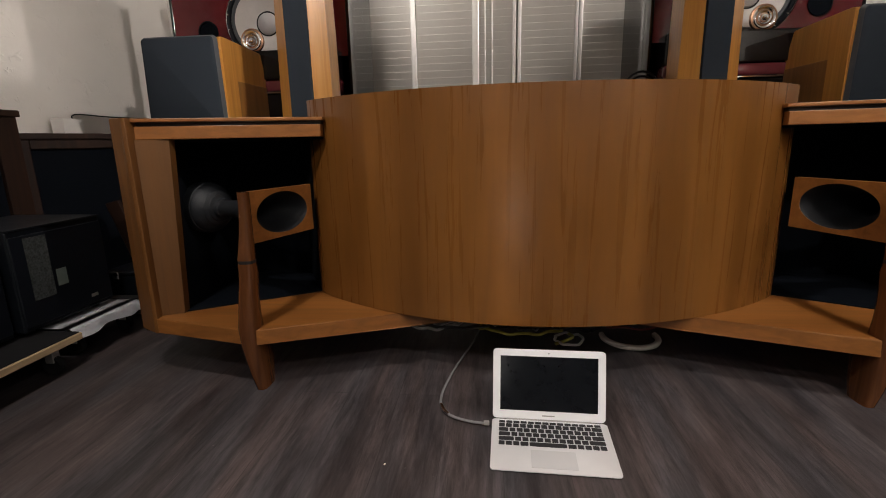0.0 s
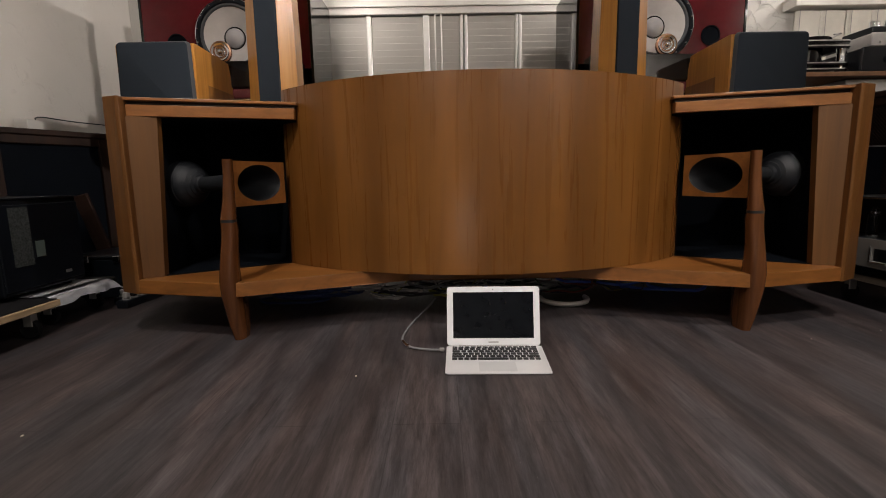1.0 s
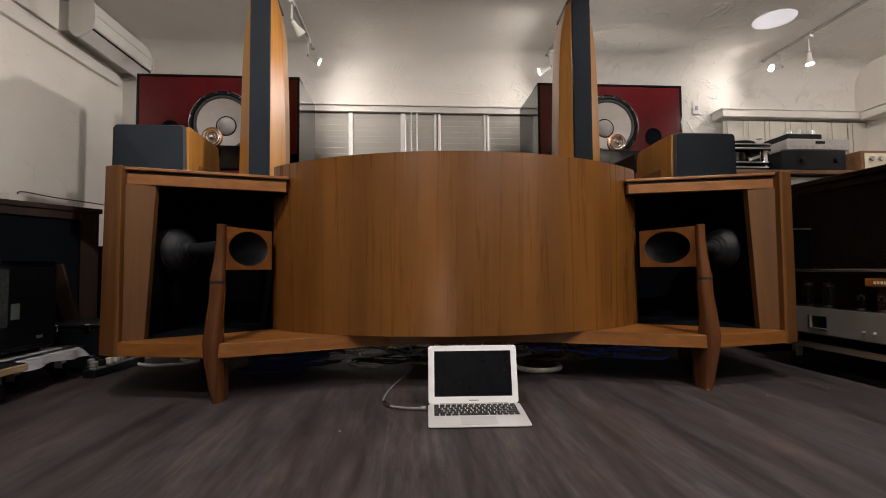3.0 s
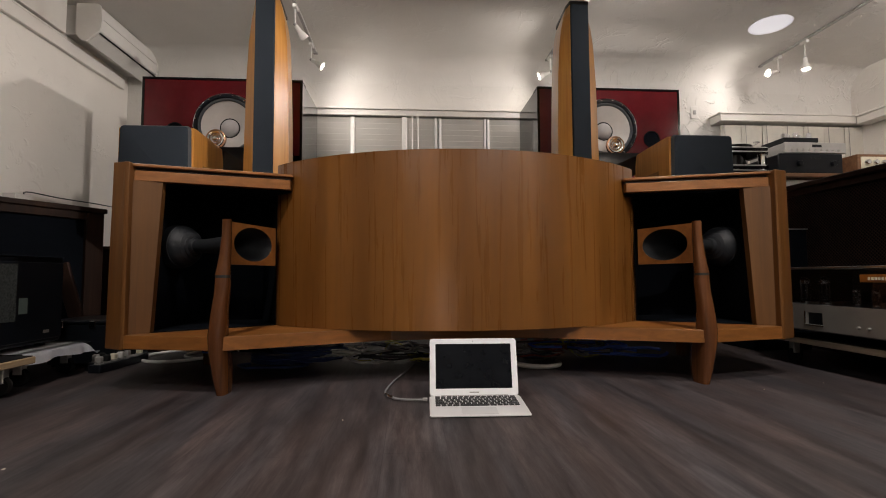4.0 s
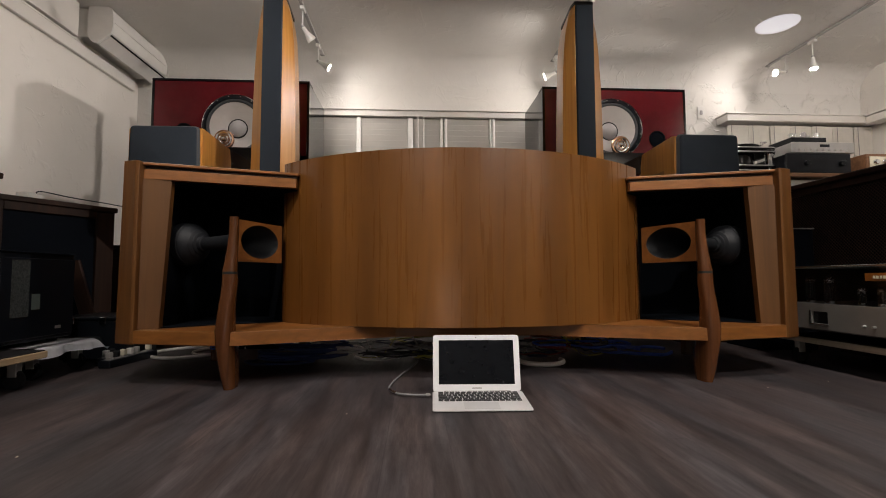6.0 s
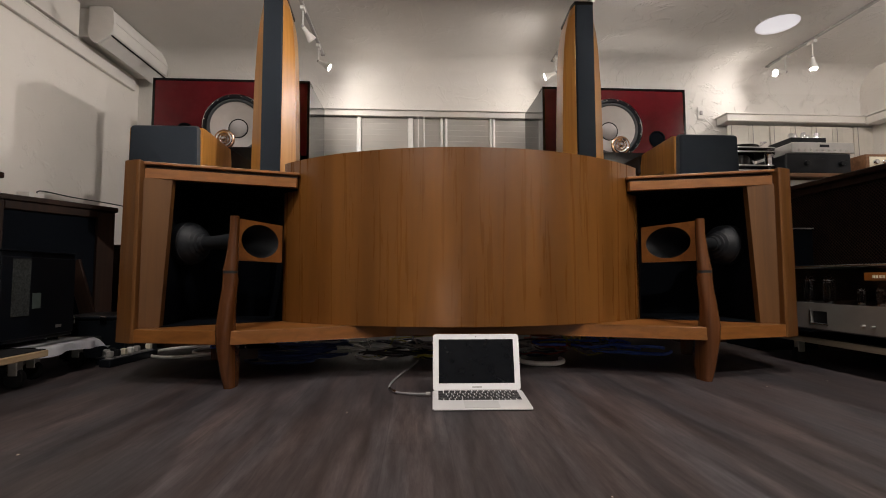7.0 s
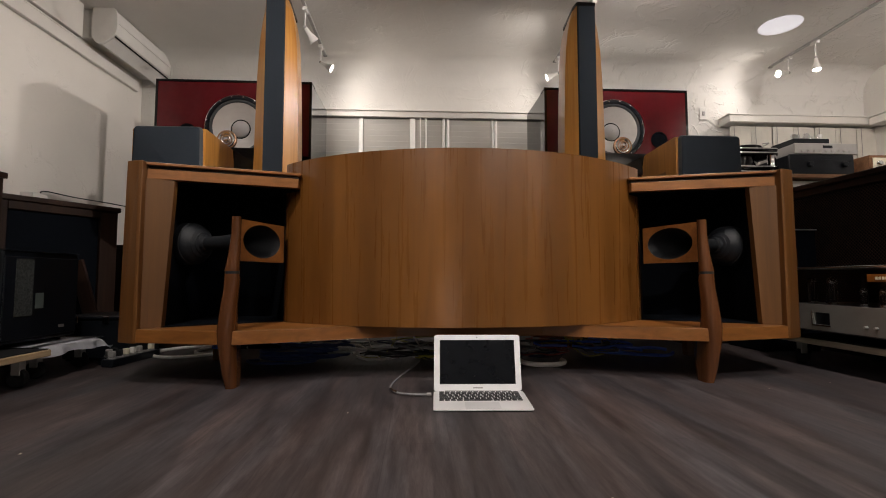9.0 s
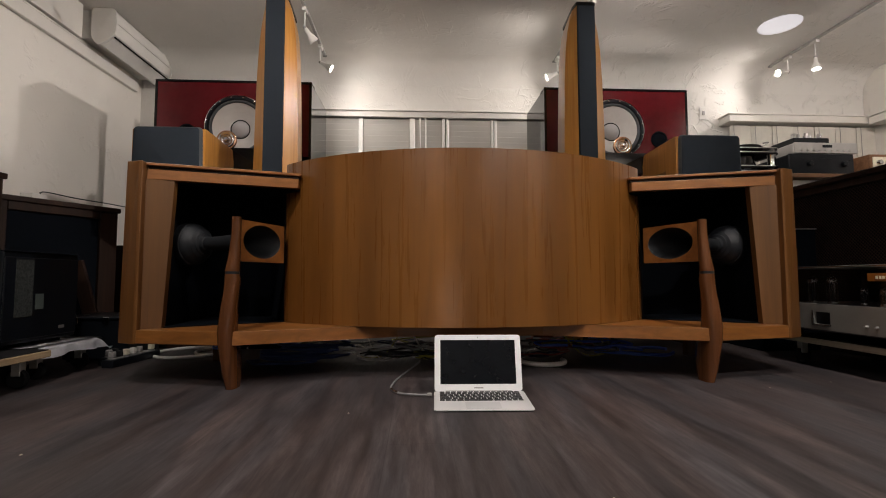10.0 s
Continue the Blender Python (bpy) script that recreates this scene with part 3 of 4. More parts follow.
    rim, edge = [], []
    for k in range(n):
        a = 2 * math.pi * (k + 0.5) / n
        ca, sa = math.cos(a), math.sin(a)
        rim.append((0.112 * ca, 0.066 * sa))
        f = min((L1 if ca > 0 else -L0) / max(abs(ca), 1e-6), (H1 if sa > 0 else -H0) / max(abs(sa), 1e-6))
        edge.append((f * ca, f * sa))
    for corner in ((L0, H0), (L0, H1), (L1, H0), (L1, H1)):
        k = min(range(n), key=lambda k: (edge[k][0] - corner[0]) ** 2 + (edge[k][1] - corner[1]) ** 2)
        edge[k] = corner
    def at(p, d):
        return mid + along * p[0] + Vector((0, 0, p[1])) + nrm * d
    b = bmesh.new()
    loft([[at(p, 0.0) for p in rim], [at(p, 0.0) for p in edge], [at(p, -0.02) for p in edge], [at(p, -0.02) for p in rim], [at(p, 0.0) for p in rim]], False, b)
    bmesh.ops.remove_doubles(b, verts=b.verts[:], dist=1e-5)
    part("horn_board", b, WALNUT_X, par, "walnut board with an oval horn mouth", 30)
    b = bmesh.new()
    rings = []
    for d, w, h in ((-0.001, .1115, .0655), (-0.03, .092, .056), (-0.06, .072, .046), (-0.10, .052, .037), (-0.15, .036, .030), (-0.20, .027, .025), (-0.30, .021, .021)):
        rings.append([at((w * math.cos(2 * math.pi * (k + .5) / n), h * math.sin(2 * math.pi * (k + .5) / n)), d) for k in range(n)])
    loft(rings, False, b)
    rings = [[p - nrm * 0.0 + (p - at((0, 0), d)).normalized() * 0.005 for p in r] for r, d in zip(rings[1:], (-0.03, -0.06, -0.10, -0.15, -0.20, -0.30))]
    loft(rings, False, b)
    part("horn", b, HORN_DARK, par, "dark enamelled horn flare", 60)
    m = axis_pose(at((0, 0), -0.276), -nrm)
    part("driver", lathe([(0.022, -0.01), (0.033, -0.004), (0.036, 0.008), (0.046, 0.011), (0.048, 0.016), (0.060, 0.022), (0.063, 0.028), (0.074, 0.036), (0.082, 0.050), (0.085, 0.060), (0.088, 0.062), (0.089, 0.068), (0.089, 0.105), (0.074, 0.115), (0.02, 0.118)], 40, m), HORN_BLACK, par, "round compression driver", 35)
    part("leg", prism(P([(1.14, 0.59), (1.19, 0.59), (1.19, 0.64), (1.14, 0.64)]), 0.0, 0.154, 0.006), WALNUT_LEG, par)


for s in (-1, 1):
    cabinet_end(s)


# ---- laptop ----
def rounded(w0, w1, d0, d1, r, n=6):
    pts = []
    for cx, cy, a0 in ((w1 - r, d1 - r, 0), (w0 + r, d1 - r, 90), (w0 + r, d0 + r, 180), (w1 - r, d0 + r, 270)):
        for k in range(n + 1):
            a = radians(a0 + 90 * k / n)
            pts.append((cx + r * math.cos(a), cy + r * math.sin(a)))
    return pts


def laptop():
    m = pose(-0.0345, -0.330, 0.0, 0, 0, -2.2)
    t = thing("laptop", "open silver laptop with a dark screen, standing on the floor", "laptop", m)
    W, D = 0.298, 0.190
    base = bmesh.new()
    out = rounded(-W / 2, W / 2, 0, D, 0.010)
    inn = rounded(-W / 2 + .003, W / 2 - .003, 0.003, D - 0.002, 0.009)
    loft([[(x, y, 0.0015 + 0.002 * (1 - y / D)) for x, y in inn], [(x, y, 0.004) for x, y in out], [(x, y, 0.006 + 0.010 * y / D) for x, y in out], [(x, y, 0.007 + 0.010 * y / D) for x, y in inn]], True, base)
    deck = part("base", base, ALU, t, "aluminium keyboard deck", 40)
    tilt = math.degrees(math.atan2(0.010, D))
    top = pose(0, 0, 0.0072, tilt, 0, 0)
    pad = part("touchpad", block(-0.053, 0.053, 0.012, 0.072, 0.0, 0.0006), PAD, deck)
    pad.matrix_basis = top
    one = bmesh.new()
    block(-0.0075, 0.0075, -0.0072, 0.0072, 0, 0.0016, 0.0012, 1, one)
    first = None
    rows = [(0.092, [1, 1, 1, 1.25, 5.2, 1.25, 1, 1, 1, 1]), (0.1095, [2.25] + [1] * 10 + [2.25]), (0.127, [1.75] + [1] * 11 + [1.75]),
            (0.1445, [1.5] + [1] * 12 + [1]), (0.162, [1] * 13 + [1.5]), (0.1765, [1] * 14)]
    for ri, (y, ws) in enumerate(rows):
        total = sum(ws)
        pitch = 0.264 / total
        x = -0.132
        for w in ws:
            wd = w * pitch
            cx = x + wd / 2
            sy = 0.62 if ri == 5 else 1.0
            mm = top @ pose(cx, y, 0.0) @ Matrix.Diagonal(((wd - 0.0032) / 0.015, sy, 1, 1))
            if first is None:
                first = part("key", one, KEY, deck)
                first.matrix_basis = mm
            else:
                share("key", first.data, deck, mm)
            x += wd
    # screen, leaning back
    lid = pose(0, D + 0.004, 0.014, -13, 0, 0)
    shell = part("lid", prism(rounded(-W / 2 + .001, W / 2 - .001, 0.0, 0.188, 0.010), -0.004, 0.0, 0.001), ALU, t, "aluminium screen lid", 40)
    shell.matrix_basis = lid @ pose(0, 0, 0, 90, 0, 0) @ pose(0, 0, -0.0045)
    frame_ = bmesh.new()
    o = rounded(-W / 2 + .002, W / 2 - .002, 0.002, 0.187, 0.009)
    i_ = [(max(-0.128, min(0.128, x * 2)), max(0.024, min(0.170, 0.097 + (y - 0.0945) * 2))) for x, y in o]
    loft([[(x, y, 0.0) for x, y in o], [(x, y, 0.0015) for x, y in o], [(x, y, 0.0015) for x, y in i_], [(x, y, 0.0) for x, y in i_]], False, frame_)
    bez = part("bezel", frame_, BEZEL, t, "pale screen bezel")
    bez.matrix_basis = lid @ pose(0, 0, 0, 90, 0, 0) @ pose(0, 0, -0.004)
    scr = part("screen", block(-0.129, 0.129, 0.023, 0.171, -0.0005, 0.0008), SCREEN, t, "black switched-off screen")
    scr.matrix_basis = lid @ pose(0, 0, 0, 90, 0, 0) @ pose(0, 0, -0.0034)
    mark = part("maker_mark", block(-0.016, 0.016, 0.010, 0.0135, 0.0016, 0.0018), GREY_PLASTIC, t)
    mark.matrix_basis = bez.matrix_basis
    lens = part("webcam", lathe([(0.001, 0.0016), (0.0016, 0.0016), (0.0016, 0.002), (0.0003, 0.002)], 10, Matrix.Translation((0, 0.179, 0))), KEY, t)
    lens.matrix_basis = bez.matrix_basis
    part("hinge", lathe([(0.006, -0.11), (0.006, 0.11)], 14, pose(0, D + 0.001, 0.0125, 0, 90, 0)), GREY_PLASTIC, t, smooth=40)


laptop()

# ---- tall slim loudspeakers behind the cabinet ----
TALL_LABEL = "tall slim cherry loudspeaker with a dark grey grille strip"


def tall_speaker(m):
    t = thing("tower_loudspeaker", TALL_LABEL, "loudspeaker", m, "tall slim loudspeakers")
    # half widths of the grille, of the whole front and of the back, by height
    levels = [(0.03, .059, .132, .12), (0.9, .059, .130, .115), (1.3, .0585, .124, .11), (1.6, .0585, .118, .10), (1.8, .058, .108, .09), (1.92, .058, .095, .08), (2.0, .0575, .078, .065), (2.05, .057, .064, .05)]
    body = []
    for z, g, w, bk in levels:
        body.append([(-g, -0.012, z), (g, -0.012, z), (w, 0.045, z), (w - 0.004, 0.12, z), (bk * 0.8, 0.30, z), (-bk * 0.8, 0.30, z), (-w + 0.004, 0.12, z), (-w, 0.045, z)])
    part("body", loft(body), CHERRY, t, "", 12)
    strip = []
    for z, g, w, bk in levels[:-1] + [(2.042, .056, .064, .05)]:
        g -= 0.002
        strip.append([(-g, -0.0125, z + 0.004), (-g + 0.004, -0.026, z + 0.004), (g - 0.004, -0.026, z + 0.004), (g, -0.0125, z + 0.004)])
    part("grille", loft(strip), GRILLE, t, "dark grey grille cloth strip")
    part("plinth", block(-0.17, 0.17, -0.03, 0.33, 0.0, 0.0295, 0.004), PIANO, t)
    part("top_cap", prism([(-0.058, -0.018), (0.058, -0.018), (0.066, 0.045), (0.05, 0.28), (-0.05, 0.28), (-0.066, 0.045)], 2.051, 2.075, 0.004), PIANO, t)
    return t


tower = tall_speaker(pose(-1.066, 1.0, 0))
copy_thing(tower, pose(0.790, 1.0, 0))


# ---- boxy loudspeakers on dark stands ----
def boxy_speaker(m, mirror):
    s = mirror
    t = thing("bookshelf_loudspeaker", "cherry loudspeaker with a rounded dark grey front grille on a stand", "loudspeaker", m, "boxy loudspeakers")
    zb, zt = 0.82, 1.262
    prof = [(0.0, zb), (0.0, zt), (0.03, zt + 0.006), (0.42, zt - 0.005), (0.47, 1.10), (0.47, zb)]
    b = bmesh.new()
    w1 = 0.205
    loft([[(-w1 + (0.004 if y > 0.1 else 0), y, z) for y, z in prof], [(w1 - (0.004 if y > 0.1 else 0), y, z) for y, z in prof]], True, b)
    bmesh.ops.bevel(b, geom=b.edges[:], offset=0.005, segments=2, affect="EDGES")
    part("body", b, CHERRY, t, "", 30)
    g = bmesh.new()
    rings = []
    for d, k in ((-0.001, 0.0), (-0.018, 0.001), (-0.034, 0.010), (-0.041, 0.020)):
        pts = rounded(-0.203 + k, 0.203 - k, zb + 0.002 + k, zt + 0.020 - k, 0.020 - k * 0.5, 6)
        rings.append([(x * (1.0 - 0.05 * (z - zb) / 0.44), d + 0.012 * (x / 0.2) ** 2 * (1 if d < -0.01 else 0), z + (0.020 * (1 - (x / 0.2) ** 2) - 0.014 if z > 1.1 else 0)) for x, z in pts])
    loft(rings[:3], True, g)
    part("grille_frame", g, GRILLE_EDGE, t, "grey grille frame", 40)
    g = bmesh.new()
    loft([[(x, y - 0.0005, z) for x, y, z in rings[2]], rings[3]], True, g)
    part("grille", g, GRILLE, t, "rounded dark grey cloth grille", 40)
    # raised plate whose darker colour stands in for a recess in shade
    part("side_plate", block(min(-s * 0.2015, -s * 0.2045), max(-s * 0.2015, -s * 0.2045), 0.13, 0.455, zb + 0.005, 1.075, 0.001), CHERRY_SHADE, t, "side plate in darkened cherry for a shaded recess")
    st = thing("speaker_stand", "dark wooden loudspeaker stand behind the wide cabinet", "stand", m, "loudspeaker stands")
    part("top_plate", block(-0.18, 0.18, 0.02, 0.42, 0.79, 0.8195, 0.004), DARK_WOOD, st)
    for x in (-0.12, 0.12):
        part("post", block(x - 0.04, x + 0.04, 0.12, 0.32, 0.0305, 0.7895, 0.004), DARK_WOOD, st)
    part("foot", block(-0.2, 0.2, 0.0, 0.44, 0.0, 0.03, 0.004), DARK_WOOD, st)


boxy_speaker(pose(-1.672, 1.03, 0), -1)
boxy_speaker(pose(1.562, 1.03, 0), 1)


# ---- large red lacquered loudspeakers ----
def ring_bolts(parent, m, r, n, size=0.006):
    first = None
    for k in range(n):
        a = 2 * math.pi * (k + 0.5) / n
        mm = m @ pose(r * math.cos(a), r * math.sin(a), 0.004)
        if first is None:
            first = part("bolt", lathe([(size, 0), (size, 0.003), (size * 0.6, 0.006), (0.0005, 0.007)], 8), CHROME, parent)
            first.matrix_basis = mm
        else:
            share("bolt", first.data, parent, mm)


def red_speaker(m, s, WX, WZ):
    t = thing("studio_loudspeaker", "large red lacquered loudspeaker with a pale paper woofer", "loudspeaker", m, "red studio loudspeakers")
    W, ZB, ZT = 0.543, 1.30, 1.797
    part("cabinet", block(-W + 0.004, W - 0.004, 0.105, 0.56, 0.60, ZT - 0.002, 0.006, 2), PIANO, t)
    b = bmesh.new()
    # baffle with a round opening
    n = 64
    hole = [(WX + 0.195 * math.cos(2 * math.pi * (k + .5) / n), WZ + 0.195 * math.sin(2 * math.pi * (k + .5) / n)) for k in range(n)]
    e = 0.018
    x0, x1, z0, z1 = -W + e, W - e, 1.255, ZT - e
    outer = []
    for x, z in hole:
        dx, dz = x - 0.0, z - WZ
        f = min((x1 if dx > 0 else -x0) / max(abs(dx), 1e-6), ((z1 - WZ) if dz > 0 else (WZ - z0)) / max(abs(dz), 1e-6))
        outer.append((dx * f, WZ + dz * f))
    for corner in ((x0, z0), (x0, z1), (x1, z0), (x1, z1)):
        k = min(range(n), key=lambda k: (outer[k][0] - corner[0]) ** 2 + (outer[k][1] - corner[1]) ** 2)
        outer[k] = corner
    loft([[(x, 0.0, z) for x, z in hole], [(x, 0.0, z) for x, z in outer], [(x, 0.104, z) for x, z in outer], [(x, 0.104, z) for x, z in hole], [(x, 0.0, z) for x, z in hole]], False, b)
    bmesh.ops.remove_doubles(b, verts=b.verts[:], dist=1e-5)
    part("baffle", b, RED, t, "glossy dark red baffle")
    rim = bmesh.new()
    block(-W, W, -0.004, 0.1045, ZT - 0.0175, ZT, 0.003, 1, rim)
    block(-W, -W + 0.0175, -0.004, 0.1045, 0.62, ZT - 0.018, 0.003, 1, rim)
    block(W - 0.0175, W, -0.004, 0.1045, 0.62, ZT - 0.018, 0.003, 1, rim)
    part("rim", rim, PIANO, t, "black lacquered front edge")
    face = pose(WX, -0.002, WZ, 90, 0, 0) @ Matrix.Diagonal((0.952, 0.952, 1, 1))
    wf = part("woofer", lathe([(0.230, 0.0), (0.230, 0.010), (0.224, 0.014), (0.208, 0.014), (0.204, 0.008), (0.2035, 0.0)], 64, face, False), BLACK_METAL, t, "black woofer frame", 40)
    part("trim_ring", lathe([(0.2305, 0.001), (0.2365, 0.004), (0.2365, 0.010), (0.2305, 0.015)], 64, face, False), CHROME, wf, "thin chrome ring", 40)
    part("surround", lathe([(0.2035, 0.004), (0.199, 0.011), (0.191, 0.010), (0.182, 0.0)], 64, face, False), GRILLE_EDGE, wf, "dark rubber surround", 40)
    part("cone", lathe([(0.187, 0.001), (0.155, -0.018), (0.11, -0.042), (0.066, -0.066), (0.062, -0.068)], 64, face, False), CONE, wf, "pale grey paper cone", 40)
    part("cap_ring", lathe([(0.074, -0.0600), (0.072, -0.0575), (0.066, -0.0610), (0.066, -0.0640)], 48, face, False), RUBBER, wf, "dark glue ring round the dust cap", 40)
    part("dust_cap", lathe([(0.064, -0.062), (0.0635, -0.055), (0.059, -0.050), (0.044, -0.036), (0.026, -0.028), (0.001, -0.025)], 40, face, False), DUST_CAP, wf, "", 40)
    part("basket", lathe([(0.2, -0.09), (0.001, -0.09)], 40, face, False), RUBBER, wf)
    ring_bolts(wf, face @ pose(0, 0, 0.008), 0.222, 16)
    part("port", lathe([(0.062, 0.002), (0.062, 0.006), (0.054, 0.006), (0.052, 0.0005), (0.001, 0.0005)], 32, pose(s * 0.315, -0.004, 1.415, 90, 0, 0), False), INNER_BLACK, t, "black reflex port", 40)
    # lower black shelf section with the horn slot
    part("lower_shelf", block(-0.49, 0.49, -0.13, -0.0015, 1.12, 1.278, 0.008, 2), PIANO, t, "black lacquered shelf section")
    part("maroon_band", block(-0.49, 0.49, -0.118, 0.0, 1.055, 1.118, 0.012, 3), MAROON, t, "maroon lacquered band", 40)
    part("chrome_line", block(-0.49, 0.49, -0.124, 0.0, 1.044, 1.054, 0.002), CHROME, t)
    part("lower_box", block(-0.49, 0.49, -0.115, 0.0, 0.60, 1.0435, 0.006), PIANO, t)
    st = thing("speaker_plinth", "black plinth under the red loudspeaker", "plinth", m, "loudspeaker plinths")
    part("body", block(-0.5, 0.5, -0.18, 0.55, 0.0, 0.5985, 0.006), BLACK_PAINT, st)
    tw = thing("horn_tweeter", "copper and chrome ball tweeter on the black shelf", "tweeter", m, "ball tweeters")
    f = pose(-0.005, -0.085, 1.338, 90, 0, 0)
    part("shell", lathe([(0.02, -0.05), (0.045, -0.04), (0.062, -0.012), (0.068, 0.006), (0.066, 0.016), (0.058, 0.019)], 32, f), COPPER, tw, "copper shell", 40)
    part("horn_ring", lathe([(0.056, 0.0195), (0.052, 0.026), (0.046, 0.024), (0.040, 0.0195)], 32, f, False), CHROME, tw, "chrome ring", 40)
    part("horn_ring", lathe([(0.034, 0.0195), (0.031, 0.025), (0.026, 0.023), (0.022, 0.0195)], 32, f, False), CHROME, tw, "chrome ring", 40)
    part("dome", lathe([(0.018, 0.0195), (0.014, 0.03), (0.006, 0.035), (0.0005, 0.036)], 20, f, False), CHROME, tw, "", 40)
    part("foot", block(-0.035, 0.025, -0.10, -0.04, 1.2785, 1.292, 0.003), BLACK_METAL, tw)


red_speaker(pose(-1.530, 1.60, 0), -1, 0.028, 1.462)
red_speaker(pose(1.240, 1.60, 0), 1, -0.022, 1.488)

# ---- the west side: cabinets, black boxes on dollies ----


def cloth_cabinet(name, label, m, w, d, h, border=0.05):
    t = thing(name, label, "loudspeaker", m)
    part("body", block(0, w, 0.03, d, 0.0, h - 0.03, 0.004), DARK_WOOD, t)
    part("top", block(-0.012, w + 0.012, -0.012, d, h - 0.0295, h, 0.004), DARK_WOOD, t)
    fr = block(0, border, 0.0, 0.0295, 0, h - 0.03, 0.003)
    block(w - border * 2.0, w, 0.0, 0.0295, 0, h - 0.03, 0.003, 1, fr)
    block(border + 0.001, w - border * 2.0 - 0.001, 0.0, 0.0295, h - 0.075, h - 0.03, 0.003, 1, fr)
    block(border + 0.001, w - border * 2.0 - 0.001, 0.0, 0.0295, 0, 0.06, 0.003, 1, fr)
    part("front_frame", fr, DARK_WOOD, t)
    part("cloth", block(border + 0.002, w - border * 2.0 - 0.002, 0.018, 0.029, 0.061, h - 0.076), INNER_BLACK, t, "black front cloth")
    return t


ang = math.degrees(math.atan2(1.29 - 0.76, -2.095 + 2.365))
cloth_cabinet("floor_loudspeaker", "dark brown floor loudspeaker with black front cloth", pose(-2.375, 0.765, 0, 0, 0, ang), 0.60, 0.36, 0.83)
cloth_cabinet("floor_loudspeaker", "taller dark brown cabinet against the side wall", pose(-2.39, 0.14, 0, 0, 0, 85), 0.62, 0.30, 0.93)

# thin wire shelf frame on the cabinet
t = thing("wire_stand", "thin dark wire stand lying on the cabinet", "stand")
part("wire", tube([(-2.62, 1.36, 0.832), (-2.64, 1.40, 0.90), (-2.655, 1.42, 0.955), (-2.60, 1.62, 0.95), (-2.44, 2.05, 0.93), (-2.43, 2.07, 0.80)], 0.004, 6, 4), BLACK_METAL, t, smooth=50)
tagged(mesh_object("card_box", block(-2.70, -2.62, 1.30, 1.44, 0.8305, 0.93, 0.003), WHITE_PLASTIC), "small white card box on the dark cabinet", "box")
t = thing("low_cabinet", "low dark brown cabinet in the room corner", "cabinet")
part("body", block(-2.745, -2.25, 1.66, 2.25, 0.0, 0.60, 0.004), DARK_WOOD, t)
part("top", block(-2.748, -2.24, 1.65, 2.26, 0.6005, 0.625, 0.003), DARK_WOOD, t)


def caster(parent, x, y, top):
    part("fork", block(x - 0.016, x + 0.016, y - 0.014, y + 0.014, 0.045, top, 0.002), SILVER, parent)
    part("wheel", lathe([(0.012, -0.011), (0.032, -0.011), (0.035, -0.006), (0.035, 0.006), (0.032, 0.011), (0.012, 0.011)], 20, pose(x, y, 0.0352, 0, 90, 90)), RUBBER, parent, "black rubber wheel", 40)


def dolly(label, x0, x1, y0, y1, material, top=0.13, edge=None):
    t = thing("dolly", label, "dolly", group="equipment dollies")
    part("deck", block(x0, x1, y0, y1, top - 0.028, top - 0.0035, 0.003), material, t)
    part("mat", block(x0 + 0.006, x1 - 0.006, y0 + 0.006, y1 - 0.006, top - 0.0032, top, 0.001), RUBBER, t, "black mat on the deck")
    for x in (x0 + 0.06, x1 - 0.06):
        for y in (y0 + 0.07, y1 - 0.07):
            caster(t, x, y, top - 0.0285)
    return t


dolly("plywood dolly with castors under a black amplifier", -2.10, -1.60, -0.42, 0.135, PLYWOOD)
dl = dolly("dark dolly with castors covered by a white sheet", -2.10, -1.66, 0.15, 0.53, BLACK_PAINT)


def sheet():
    b = bmesh.new()
    n, k = 26, 8
    prof = [(-2.10, .1315), (-1.85, .1315), (-1.69, .1320), (-1.654, .1320), (-1.643, .127), (-1.638, .114), (-1.634, .102), (-1.631, .094)]
    rows = []
    for i in range(n + 1):
        y = 0.14 + 0.35 * i / n
        row = []
        for j, (x, z) in enumerate(prof):
            f = max(0, j - 3) / 4
            row.append((x + f * 0.012 * math.sin(y * 37) + 0.05 * f * max(0, (y - 0.45) / 0.05), y, z + f * 0.004 * math.sin(y * 23 + 1) - (0.03 * max(0, (y - 0.47) / 0.03) if z > 0.1 else 0)))
        rows.append([b.verts.new(p) for p in row])
    for a, c in zip(rows, rows[1:]):
        for j in range(len(prof) - 1):
            b.faces.new((a[j], a[j + 1], c[j + 1], c[j]))
    bmesh.ops.solidify(b, geom=b.faces[:], thickness=-0.0015)
    return b


tagged(mesh_object("white_sheet", sheet(), SHEET, None, 50), "crumpled white plastic sheet draped over a dolly", "sheet")


def black_unit(label, y0, y1, z0, h, x1=-1.72):
    t = thing("power_amplifier", label, "amplifier", group="black amplifiers")
    part("case", block(-2.09, x1 - 0.006, y0, y1, z0, z0 + h, 0.006, 2), BLACK_PAINT, t)
    part("face_plate", block(x1 - 0.0055, x1, y0 + 0.004, y1 - 0.004, z0 + 0.015, z0 + h - 0.02, 0.002), BLACK_METAL, t)
    part("top_strip", block(-2.085, x1 + 0.001, y0 + 0.002, y1 - 0.002, z0 + h + 0.0005, z0 + h + 0.004, 0.001), BLACK_METAL, t, "glossy black top plate")
    part("vent", block(x1 + 0.0005, x1 + 0.003, y0 + 0.05, y0 + 0.13, z0 + 0.10, z0 + h - 0.03), PERFORATED, t, "perforated vent")
    part("label_plate", block(x1 + 0.0005, x1 + 0.002, y0 + 0.145, y0 + 0.185, z0 + 0.125, z0 + 0.185), LABEL, t, "pale green-grey label")
